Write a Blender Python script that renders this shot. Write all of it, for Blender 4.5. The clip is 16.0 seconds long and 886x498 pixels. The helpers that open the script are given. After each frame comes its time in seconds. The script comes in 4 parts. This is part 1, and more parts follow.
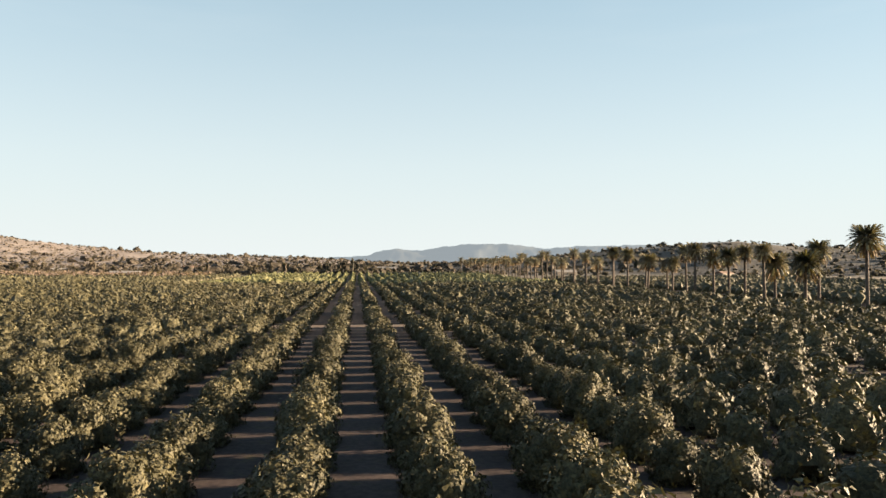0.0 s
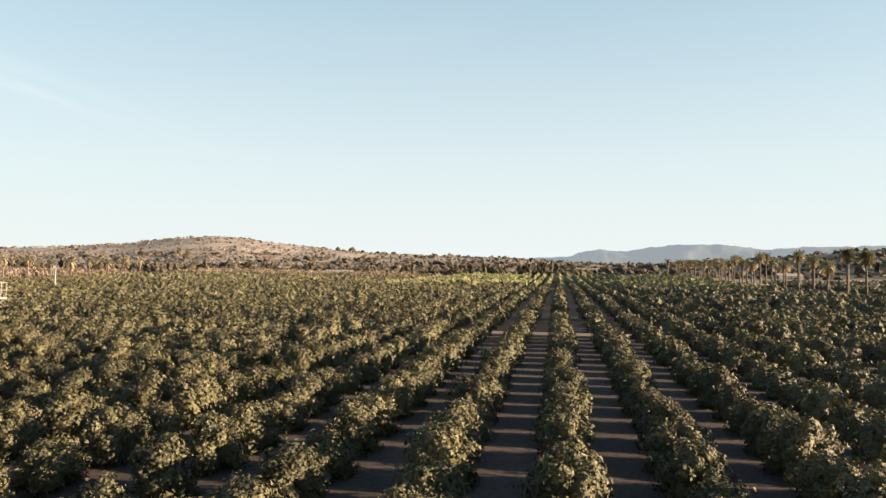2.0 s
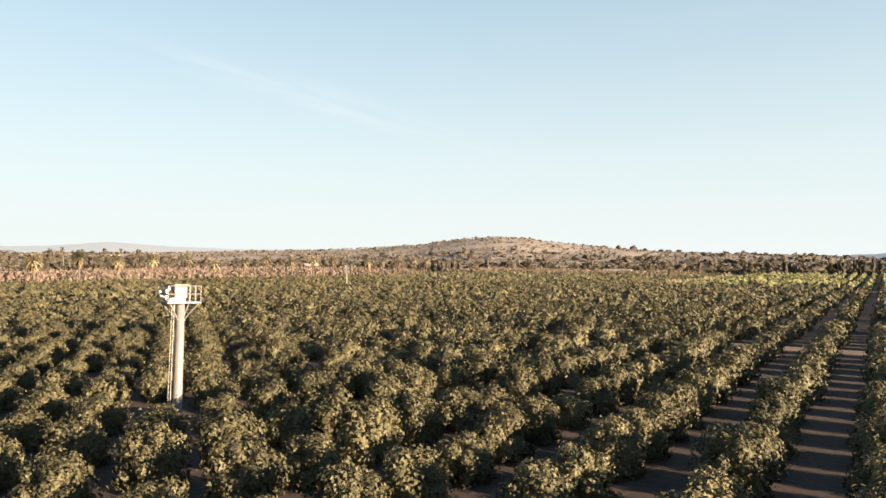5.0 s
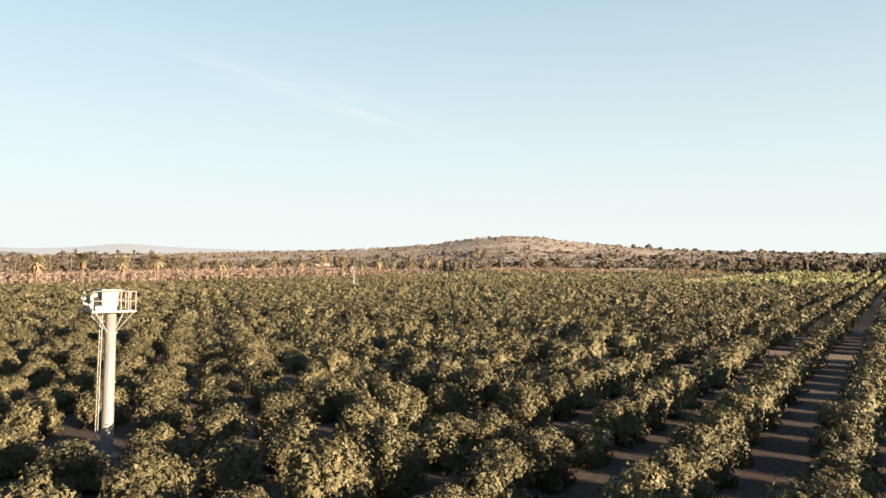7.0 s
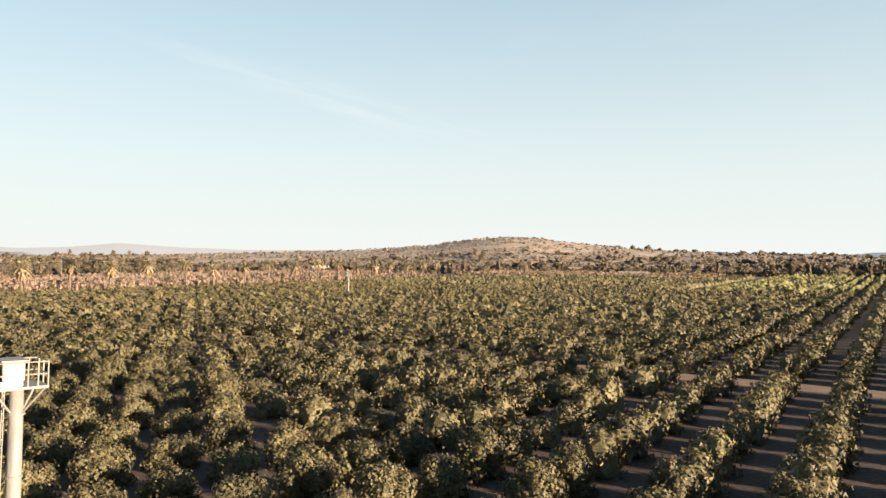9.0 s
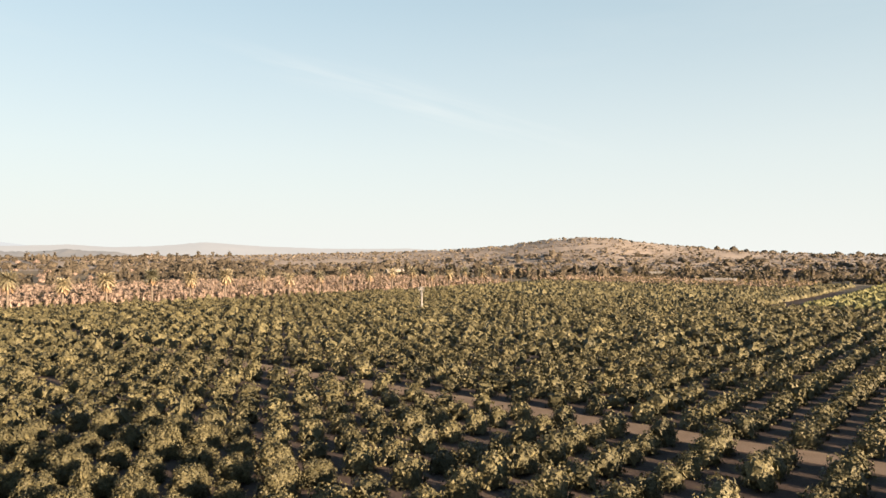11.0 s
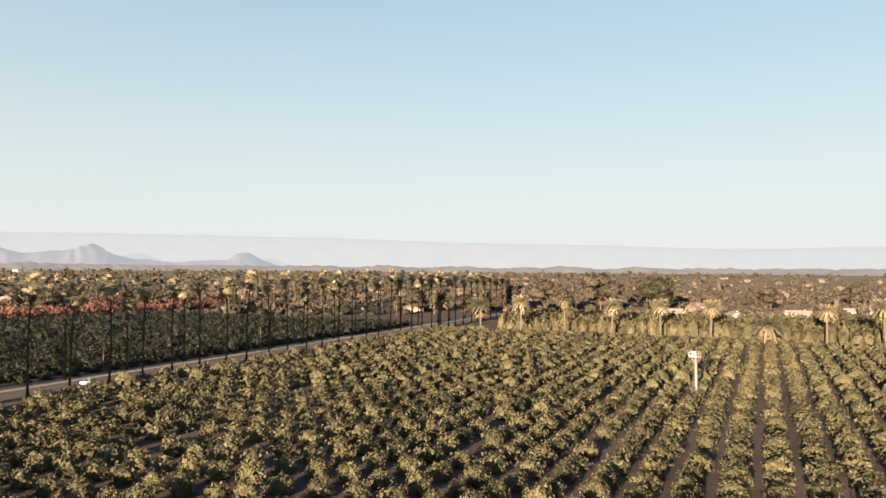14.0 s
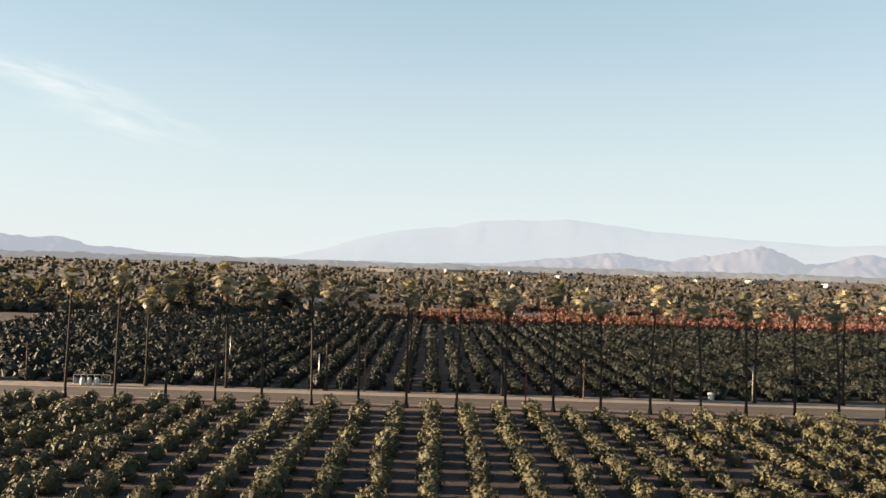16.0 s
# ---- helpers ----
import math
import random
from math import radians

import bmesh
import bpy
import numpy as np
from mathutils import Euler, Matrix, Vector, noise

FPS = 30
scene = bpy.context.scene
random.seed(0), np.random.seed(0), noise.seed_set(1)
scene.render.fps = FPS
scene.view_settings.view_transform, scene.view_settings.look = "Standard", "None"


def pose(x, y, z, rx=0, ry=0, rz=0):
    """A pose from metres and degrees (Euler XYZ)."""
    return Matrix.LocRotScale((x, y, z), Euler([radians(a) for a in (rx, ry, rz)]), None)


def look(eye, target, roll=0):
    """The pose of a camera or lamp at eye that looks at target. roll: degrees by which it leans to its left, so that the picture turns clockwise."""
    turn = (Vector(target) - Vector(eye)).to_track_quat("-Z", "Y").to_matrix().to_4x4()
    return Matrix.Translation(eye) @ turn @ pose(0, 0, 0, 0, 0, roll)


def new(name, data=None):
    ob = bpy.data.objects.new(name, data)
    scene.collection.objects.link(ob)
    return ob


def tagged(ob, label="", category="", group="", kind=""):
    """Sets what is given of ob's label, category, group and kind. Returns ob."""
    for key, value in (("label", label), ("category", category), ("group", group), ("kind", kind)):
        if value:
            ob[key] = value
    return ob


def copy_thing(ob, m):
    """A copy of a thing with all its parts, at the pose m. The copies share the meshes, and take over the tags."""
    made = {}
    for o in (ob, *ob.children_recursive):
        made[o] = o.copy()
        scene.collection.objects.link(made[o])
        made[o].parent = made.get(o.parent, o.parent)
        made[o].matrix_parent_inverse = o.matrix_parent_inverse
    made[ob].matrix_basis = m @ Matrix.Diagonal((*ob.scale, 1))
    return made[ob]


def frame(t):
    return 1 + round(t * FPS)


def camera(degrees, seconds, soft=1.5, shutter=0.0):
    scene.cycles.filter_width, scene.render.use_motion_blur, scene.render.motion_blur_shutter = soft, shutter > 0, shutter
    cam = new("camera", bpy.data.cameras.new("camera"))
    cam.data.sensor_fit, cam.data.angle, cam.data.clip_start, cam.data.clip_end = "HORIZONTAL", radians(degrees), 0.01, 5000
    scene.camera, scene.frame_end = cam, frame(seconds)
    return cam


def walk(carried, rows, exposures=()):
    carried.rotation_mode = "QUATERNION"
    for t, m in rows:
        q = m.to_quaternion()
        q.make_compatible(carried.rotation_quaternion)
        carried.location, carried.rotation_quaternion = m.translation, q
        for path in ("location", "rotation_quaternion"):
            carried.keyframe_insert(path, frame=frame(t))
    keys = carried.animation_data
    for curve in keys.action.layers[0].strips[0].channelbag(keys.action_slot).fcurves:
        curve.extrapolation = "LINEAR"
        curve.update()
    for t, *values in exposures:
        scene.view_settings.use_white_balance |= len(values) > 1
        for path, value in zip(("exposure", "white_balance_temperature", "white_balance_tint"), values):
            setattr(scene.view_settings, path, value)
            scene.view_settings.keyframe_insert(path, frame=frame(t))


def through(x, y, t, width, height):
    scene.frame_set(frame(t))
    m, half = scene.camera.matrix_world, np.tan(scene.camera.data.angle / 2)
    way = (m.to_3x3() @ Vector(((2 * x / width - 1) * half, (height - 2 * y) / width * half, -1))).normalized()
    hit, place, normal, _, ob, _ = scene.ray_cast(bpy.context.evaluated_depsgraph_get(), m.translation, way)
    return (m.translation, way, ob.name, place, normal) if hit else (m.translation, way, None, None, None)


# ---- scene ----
cam = camera(64.3, 16.0)
PATH = [
    (0, (2.026, 1.65, 11.333), (2.269, 3.635, 11.381), 0.1),
    (0.5, (2.969, 3.804, 11.368), (3.071, 5.8, 11.415), 0.2),
    (1, (3.855, 5.834, 11.508), (3.815, 7.834, 11.555), 0.4),
    (1.5, (4.603, 7.682, 11.725), (4.423, 9.673, 11.77), 0.7),
    (2, (5.298, 9.256, 11.919), (4.972, 11.229, 11.965), 0.6),
    (2.5, (5.863, 11.0, 12.217), (5.385, 12.941, 12.26), 0.7),
    (3, (6.165, 13.331, 12.247), (5.547, 15.232, 12.291), 0.7),
    (3.5, (6.328, 15.57, 12.314), (5.598, 17.432, 12.356), 0.8),
    (4, (6.221, 18.11, 12.319), (5.354, 19.912, 12.36), 0.8),
    (4.2, (6.209, 19.211, 12.219), (5.268, 20.976, 12.261), 0.8),
    (6.3, (3.233, 29.99, 12.09), (2.135, 31.661, 12.125), 0.2),
    (6.5, (2.812, 30.812, 12.083), (1.716, 32.485, 12.12), 0.1),
    (7, (1.844, 32.835, 12.043), (0.75, 34.509, 12.079), 0.1),
    (7.5, (0.763, 35.051, 12.202), (-0.327, 36.728, 12.238), 0.1),
    (8, (-0.442, 37.289, 12.476), (-1.53, 38.967, 12.512), -0.0),
    (8.2, (-0.951, 38.014, 12.738), (-2.037, 39.693, 12.773), 0.1),
    (10.3, (-6.158, 44.78, 20.132), (-7.279, 46.436, 20.154), 0.2),
    (10.5, (-6.742, 45.607, 20.63), (-7.901, 47.238, 20.654), 0.2),
    (11, (-8.367, 47.886, 22.203), (-9.627, 49.439, 22.228), 0.2),
    (11.5, (-9.445, 49.593, 23.58), (-10.912, 50.952, 23.607), -0.0),
    (12, (-10.587, 51.169, 25.127), (-12.302, 52.198, 25.157), -0.2),
    (12.5, (-11.428, 52.862, 26.584), (-13.329, 53.481, 26.62), -0.2),
    (13, (-12.539, 54.236, 27.583), (-14.521, 54.501, 27.626), -0.0),
    (13.5, (-13.418, 55.573, 27.869), (-15.412, 55.427, 27.918), 0.0),
    (14, (-14.259, 56.524, 28.226), (-16.077, 55.693, 28.286), 0.4),
    (14.5, (-15.231, 57.646, 28.358), (-16.636, 56.224, 28.425), 1.2),
    (15, (-16.53, 57.585, 28.648), (-17.366, 55.769, 28.709), 1.6),
    (15.5, (-18.674, 57.99, 28.894), (-18.998, 56.017, 28.949), 1.8),
    (16, (-20.625, 57.928, 29.114), (-20.652, 55.929, 29.165), 1.8),
]
walk(cam, [(t, look(eye, target, roll)) for t, eye, target, roll in PATH], [(0.0, 2.62, 6500, 10), (6.0, 2.68, 6550, 10.5), (10.5, 2.64, 6800, 12), (13.0, 2.62, 6880, 15), (14.5, 2.48, 6560, 11), (16.0, 2.56, 6450, 10.5)])

# ---- light ----
SUN_ELEVATION, SUN_AZIMUTH = 8.2, 90.0          # degrees; azimuth clockwise from +y
toward_sun = Vector((math.cos(radians(SUN_ELEVATION)) * math.sin(radians(SUN_AZIMUTH)),
                     math.cos(radians(SUN_ELEVATION)) * math.cos(radians(SUN_AZIMUTH)), math.sin(radians(SUN_ELEVATION))))
sun_lamp = new("sun", bpy.data.lights.new("sun", "SUN"))
sun_lamp.data.energy, sun_lamp.data.angle, sun_lamp.data.color = 5.0, radians(0.55), (1.0, 0.75, 0.49)
sun_lamp.matrix_world = look(toward_sun * 100, (0, 0, 0))

world = bpy.data.worlds.new("sky")
scene.world = world
world.use_nodes = True
wn, wl = world.node_tree.nodes, world.node_tree.links
wn.clear()
sky = wn.new("ShaderNodeTexSky")
sky.sky_type, sky.sun_disc = "NISHITA", False
sky.sun_elevation, sky.sun_rotation = radians(SUN_ELEVATION), radians(SUN_AZIMUTH)
sky.air_density, sky.dust_density, sky.ozone_density = 1.0, 0.6, 1.5
wco = wn.new("ShaderNodeTexCoord")
wsep = wn.new("ShaderNodeSeparateXYZ")
wl.new(wco.outputs["Generated"], wsep.inputs[0])
# milky haze that thins upwards
wramp = wn.new("ShaderNodeValToRGB")
for p, v in ((0.0, 1.0), (0.36, 0.66), (0.62, 0.72), (1.0, 0.80)):
    e = wramp.color_ramp.elements[0] if p == 0 else wramp.color_ramp.elements[-1] if p == 1 else wramp.color_ramp.elements.new(p)
    e.position, e.color = p, (v, v, v, 1)
wl.new(wsep.outputs["Z"], wramp.inputs[0])
wtone = wn.new("ShaderNodeValToRGB")
for p, c in ((0.0, (0.228, 0.243, 0.240, 1)), (0.14, (0.210, 0.236, 0.240, 1)), (0.38, (0.155, 0.203, 0.226, 1)), (0.60, (0.050, 0.082, 0.108, 1)), (1.0, (0.018, 0.034, 0.054, 1))):
    e = wtone.color_ramp.elements[0] if p == 0 else wtone.color_ramp.elements[-1] if p == 1 else wtone.color_ramp.elements.new(p)
    e.position, e.color = p, c
wl.new(wsep.outputs["Z"], wtone.inputs[0])
# thin cirrus streaks
wmap = wn.new("ShaderNodeMapping")
wmap.inputs["Scale"].default_value = (1.2, 2.2, 9.0)
wmap.inputs["Rotation"].default_value = (0.25, 0.1, 0.4)
wnoise = wn.new("ShaderNodeTexNoise")
wnoise.inputs["Scale"].default_value, wnoise.inputs["Detail"].default_value = 1.3, 6.0
wnoise.inputs["Roughness"].default_value = 0.55
wl.new(wco.outputs["Generated"], wmap.inputs[0])
wl.new(wmap.outputs[0], wnoise.inputs["Vector"])
wcl = wn.new("ShaderNodeMapRange")
wcl.inputs["From Min"].default_value, wcl.inputs["From Max"].default_value, wcl.inputs["To Max"].default_value = 0.58, 0.85, 0.14
wl.new(wnoise.outputs["Fac"], wcl.inputs["Value"])
wscale = wn.new("ShaderNodeMixRGB")
wscale.blend_type, wscale.inputs[0].default_value = "MULTIPLY", 1.0
wscale.inputs[2].default_value = (0.046, 0.056, 0.060, 1)
wl.new(sky.outputs[0], wscale.inputs[1])
whaze = wn.new("ShaderNodeMixRGB")
wl.new(wtone.outputs[0], whaze.inputs[2])
wl.new(wramp.outputs[0], whaze.inputs[0])
wl.new(wscale.outputs[0], whaze.inputs[1])


def cirrus(bearing, elevation, tilt, long, wide, amount, base):
    """A streak of high cloud about one direction of the sky; tilt in degrees, rising to the right of one who looks there."""
    b, e, k = radians(bearing), radians(elevation), radians(tilt)
    ahead = Vector((-math.sin(b) * math.cos(e), math.cos(b) * math.cos(e), math.sin(e)))
    right = Vector((math.cos(b), math.sin(b), 0))
    up = right.cross(ahead)
    u, v = right * math.cos(k) + up * math.sin(k), up * math.cos(k) - right * math.sin(k)
    xyz, near, grain = wn.new("ShaderNodeCombineXYZ"), wn.new("ShaderNodeCombineXYZ"), wn.new("ShaderNodeTexNoise")
    for i, (axis, span) in enumerate(((u, long), (v, wide))):
        d = wn.new("ShaderNodeVectorMath")
        d.operation = "DOT_PRODUCT"
        d.inputs[1].default_value = axis / span
        wl.new(wco.outputs["Generated"], d.inputs[0])
        wl.new(d.outputs["Value"], near.inputs[i])
        s = wn.new("ShaderNodeMath")
        s.operation, s.inputs[1].default_value = "MULTIPLY", (1.3, 1.6)[i]
        wl.new(d.outputs["Value"], s.inputs[0])
        wl.new(s.outputs[0], xyz.inputs[i])
    away = wn.new("ShaderNodeVectorMath")
    away.operation, away.inputs[1].default_value = "DOT_PRODUCT", -ahead * 6
    wl.new(wco.outputs["Generated"], away.inputs[0])
    behind = wn.new("ShaderNodeMath")
    behind.operation, behind.inputs[1].default_value = "MAXIMUM", 0.0
    wl.new(away.outputs["Value"], behind.inputs[0])
    wl.new(behind.outputs[0], near.inputs[2])
    size = wn.new("ShaderNodeVectorMath")
    size.operation = "LENGTH"
    wl.new(near.outputs[0], size.inputs[0])
    fade = wn.new("ShaderNodeMapRange")
    fade.interpolation_type = "SMOOTHSTEP"
    for key, val in (("From Min", 1.0), ("From Max", 0.1), ("To Min", 0.0), ("To Max", amount)):
        fade.inputs[key].default_value = val
    wl.new(size.outputs["Value"], fade.inputs["Value"])
    grain.inputs["Scale"].default_value, grain.inputs["Detail"].default_value, grain.inputs["Distortion"].default_value = 1.5, 5.0, 0.5
    wl.new(xyz.outputs[0], grain.inputs["Vector"])
    thick = wn.new("ShaderNodeMapRange")
    thick.inputs["From Min"].default_value, thick.inputs["From Max"].default_value = 0.36, 0.66
    wl.new(grain.outputs["Fac"], thick.inputs["Value"])
    fac = wn.new("ShaderNodeMath")
    fac.operation = "MULTIPLY"
    wl.new(fade.outputs[0], fac.inputs[0])
    wl.new(thick.outputs[0], fac.inputs[1])
    m = wn.new("ShaderNodeMixRGB")
    m.inputs[2].default_value = (0.262, 0.272, 0.268, 1)
    wl.new(fac.outputs[0], m.inputs[0])
    wl.new(base, m.inputs[1])
    return m.outputs[0]


wcloud = wn.new("ShaderNodeMixRGB")
wcloud.inputs[2].default_value = (0.225, 0.240, 0.240, 1)
wl.new(wcl.outputs[0], wcloud.inputs[0])
wl.new(whaze.outputs[0], wcloud.inputs[1])
wbg = wn.new("ShaderNodeBackground")
wbg.inputs["Strength"].default_value = 0.62
clouded = cirrus(205.0, 10.6, -13.0, 0.17, 0.045, 0.55, wcloud.outputs[0])
clouded = cirrus(209.0, 12.4, -8.0, 0.13, 0.025, 0.6, clouded)
clouded = cirrus(42.0, 12.8, -14.0, 0.34, 0.035, 0.22, clouded)
wl.new(clouded, wbg.inputs["Color"])
wout = wn.new("ShaderNodeOutputWorld")
wl.new(wbg.outputs[0], wout.inputs["Surface"])


# ---- materials ----
def shader(name, rough=0.7, metal=0.0, spec=0.3):
    m = bpy.data.materials.new(name)
    m.use_nodes = True
    b = m.node_tree.nodes["Principled BSDF"]
    b.inputs["Roughness"].default_value, b.inputs["Metallic"].default_value = rough, metal
    b.inputs["Specular IOR Level"].default_value = spec
    return m, m.node_tree.nodes, m.node_tree.links, b


def ramp(nodes, stops):
    r = nodes.new("ShaderNodeValToRGB")
    els = r.color_ramp.elements
    while len(els) < len(stops):
        els.new(0.5)
    for e, (p, c) in zip(els, stops):
        e.position, e.color = p, (*c, 1)
    return r


def noise_node(nodes, links, scale, detail=4.0, rough=0.55, coord="Object", stretch=(1, 1, 1)):
    c = nodes.new("ShaderNodeTexCoord") if coord == "Object" else nodes.new("ShaderNodeNewGeometry")
    mp = nodes.new("ShaderNodeMapping")
    mp.inputs["Scale"].default_value = stretch
    links.new(c.outputs[coord], mp.inputs[0])
    n = nodes.new("ShaderNodeTexNoise")
    n.inputs["Scale"].default_value, n.inputs["Detail"].default_value, n.inputs["Roughness"].default_value = scale, detail, rough
    links.new(mp.outputs[0], n.inputs["Vector"])
    return n.outputs["Fac"]


def mixed(nodes, links, fac, a, b, blend="MIX"):
    m = nodes.new("ShaderNodeMixRGB")
    m.blend_type = blend
    for i, v in enumerate((fac, a, b)):
        if isinstance(v, (int, float)):
            m.inputs[i].default_value = v
        elif isinstance(v, tuple):
            m.inputs[i].default_value = (*v, 1)
        else:
            links.new(v, m.inputs[i])
    return m.outputs[0]


def bumped(nodes, links, b, height, strength, distance):
    n = nodes.new("ShaderNodeBump")
    n.inputs["Strength"].default_value, n.inputs["Distance"].default_value = strength, distance
    links.new(height, n.inputs["Height"])
    links.new(n.outputs[0], b.inputs["Normal"])


def foliage(name, dark, mid, light, patch=0.11, rough=0.6, spec=0.22, through=0.25, grain=7.5):
    """Leaves: each leaf its own tone, each tree its own, and slow drifts over the grove."""
    m, n, l, b = shader(name, rough, 0.0, spec)
    geo = n.new("ShaderNodeNewGeometry")
    r = ramp(n, [(0.0, dark), (0.5, mid), (1.0, light)])
    tree = noise_node(n, l, patch, 2.0, 0.6, "Position")
    mix = n.new("ShaderNodeMath")
    mix.operation = "MULTIPLY_ADD"
    l.new(geo.outputs["Random Per Island"], mix.inputs[0])
    mix.inputs[1].default_value = 0.4
    scaled = n.new("ShaderNodeMath")
    scaled.operation = "MULTIPLY_ADD"
    l.new(tree, scaled.inputs[0])
    scaled.inputs[1].default_value, scaled.inputs[2].default_value = 1.5, -0.45
    l.new(scaled.outputs[0], mix.inputs[2])
    l.new(mix.outputs[0], r.inputs[0])
    cells = n.new("ShaderNodeTexVoronoi")
    cells.inputs["Scale"].default_value, cells.inputs["Randomness"].default_value = grain, 1.0
    l.new(geo.outputs["Position"], cells.inputs["Vector"])
    tone = n.new("ShaderNodeSeparateColor")
    l.new(cells.outputs["Color"], tone.inputs[0])
    fleck = ramp(n, [(0.0, (0.54, 0.56, 0.58)), (0.45, (0.90, 0.91, 0.92)), (0.8, (1.18, 1.16, 1.12)), (1.0, (1.42, 1.38, 1.25))])
    l.new(tone.outputs[0], fleck.inputs[0])
    leaf = mixed(n, l, 1.0, r.outputs[0], fleck.outputs[0], "MULTIPLY")
    l.new(leaf, b.inputs["Base Color"])
    tilt = n.new("ShaderNodeMath")
    tilt.operation = "SUBTRACT"
    l.new(tone.outputs[1], tilt.inputs[0])
    l.new(cells.outputs["Distance"], tilt.inputs[1])
    bumped(n, l, b, tilt.outputs[0], 0.6, 0.35 / grain)
    t = n.new("ShaderNodeBsdfTranslucent")
    l.new(mixed(n, l, 1.0, leaf, (1.2, 1.25, 0.5), "MULTIPLY"), t.inputs["Color"])
    s = n.new("ShaderNodeMixShader")
    s.inputs[0].default_value = through
    l.new(b.outputs[0], s.inputs[1])
    l.new(t.outputs[0], s.inputs[2])
    l.new(s.outputs[0], n["Material Output"].inputs["Surface"])
    return m


def surface(name, stops, scale, rough=0.8, metal=0.0, spec=0.3, fine=None, bump=0.3, depth=0.02, coord="Object", stretch=(1, 1, 1)):
    """A worn surface: broad stains from the ramp, fine grain over it, relief."""
    m, n, l, b = shader(name, rough, metal, spec)
    r = ramp(n, stops)
    l.new(noise_node(n, l, scale, 5.0, 0.6, coord, stretch), r.inputs[0])
    grain = noise_node(n, l, fine or scale * 9, 3.0, 0.6, coord, stretch)
    g = ramp(n, [(0.25, (0.72, 0.72, 0.72)), (0.75, (1.12, 1.12, 1.12))])
    l.new(grain, g.inputs[0])
    l.new(mixed(n, l, 1.0, r.outputs[0], g.outputs[0], "MULTIPLY"), b.inputs["Base Color"])
    bumped(n, l, b, grain, bump, depth)
    return m


citrus_leaf = foliage("citrus_leaf", (0.0230, 0.0236, 0.0142), (0.0680, 0.0632, 0.0358), (0.1120, 0.1010, 0.0560), through=0.05)
# darkened copy of the citrus leaf: the south grove's shade put into colour
shaded_citrus_leaf = foliage("shade_darkened_citrus_leaf", (0.0060, 0.0078, 0.0054), (0.0120, 0.0142, 0.0092), (0.0200, 0.0220, 0.0136), through=0.04)
young_leaf = foliage("young_citrus_leaf", (0.062, 0.066, 0.028), (0.105, 0.106, 0.047), (0.155, 0.150, 0.072), through=0.05)
hedge_leaf = foliage("grove_leaf", (0.030, 0.029, 0.016), (0.056, 0.052, 0.029), (0.094, 0.083, 0.049), through=0.05)
woods_leaf = foliage("woods_leaf", (0.044, 0.038, 0.031), (0.070, 0.060, 0.048), (0.098, 0.083, 0.068), 0.05, 0.7, 0.2, 0.3, 0.9)
brush_leaf = foliage("hill_brush", (0.075, 0.066, 0.056), (0.130, 0.113, 0.097), (0.200, 0.174, 0.151), 0.03, 0.8, 0.15, 0.3, 0.9)
scrub_leaf = foliage("hillside_scrub", (0.034, 0.035, 0.027), (0.066, 0.064, 0.051), (0.104, 0.096, 0.078), 0.03, 0.8, 0.15, 0.3, 0.9)
dark_leaf = foliage("dark_conifer_leaf", (0.0120, 0.0130, 0.0090), (0.0245, 0.0240, 0.0160), (0.0450, 0.0420, 0.0280), 0.1, 0.6, 0.2, 0.05)
brown_leaf = foliage("autumn_leaf", (0.165, 0.126, 0.114), (0.205, 0.160, 0.148), (0.250, 0.202, 0.188), 0.04, 0.8, 0.15, 0.35, 2.0)
red_leaf = foliage("red_autumn_leaf", (0.100, 0.043, 0.040), (0.135, 0.066, 0.060), (0.170, 0.098, 0.088), 0.03, 0.8, 0.15, 0.3, 2.0)
palm_green = foliage("palm_frond", (0.130, 0.117, 0.086), (0.230, 0.206, 0.155), (0.330, 0.296, 0.230), 0.18, 0.45, 0.4, 0.1, 3.0)

fan_frond = foliage("fan_palm_frond", (0.135, 0.118, 0.080), (0.240, 0.210, 0.148), (0.345, 0.300, 0.216), 0.25, 0.5, 0.35, 0.1, 3.0)


def varied(m, low, high):
    """Each object its own tone of the material."""
    n, l = m.node_tree.nodes, m.node_tree.links
    b = n["Principled BSDF"]
    base = b.inputs["Base Color"].links[0].from_socket
    r = ramp(n, [(0.0, low), (0.55, high), (1.0, high)])
    l.new(n.new("ShaderNodeObjectInfo").outputs["Random"], r.inputs[0])
    l.new(mixed(n, l, 1.0, base, r.outputs[0], "MULTIPLY"), b.inputs["Base Color"])


varied(fan_frond, (0.35, 0.40, 0.38), (1.0, 1.0, 0.95))
varied(palm_green, (0.45, 0.50, 0.48), (1.1, 1.08, 1.0))
palm_dead = foliage("dead_palm_frond", (0.095, 0.064, 0.041), (0.165, 0.118, 0.076), (0.245, 0.185, 0.122), 0.5, 0.8, 0.2, 0.1, 3.0)
bark = surface("bark", [(0.3, (0.0558, 0.0403, 0.0279)), (0.7, (0.1178, 0.0868, 0.0620))], 3.0, 0.9, bump=0.8, depth=0.04)
white_paint = surface("white_paint", [(0.30, (0.118, 0.115, 0.116)), (0.60, (0.165, 0.164, 0.170))], 0.9, 0.5, 0.0, 0.4, bump=0.1, stretch=(1, 1, 0.25))
clean_white = surface("clean_white_paint", [(0.30, (0.42, 0.42, 0.42)), (0.60, (0.55, 0.55, 0.55))], 0.9, 0.5, 0.0, 0.4, bump=0.1)
galvanised = surface("galvanised_steel", [(0.3, (0.2604, 0.2604, 0.2480)), (0.7, (0.3844, 0.3782, 0.3596))], 2.0, 0.45, 0.6, 0.5)
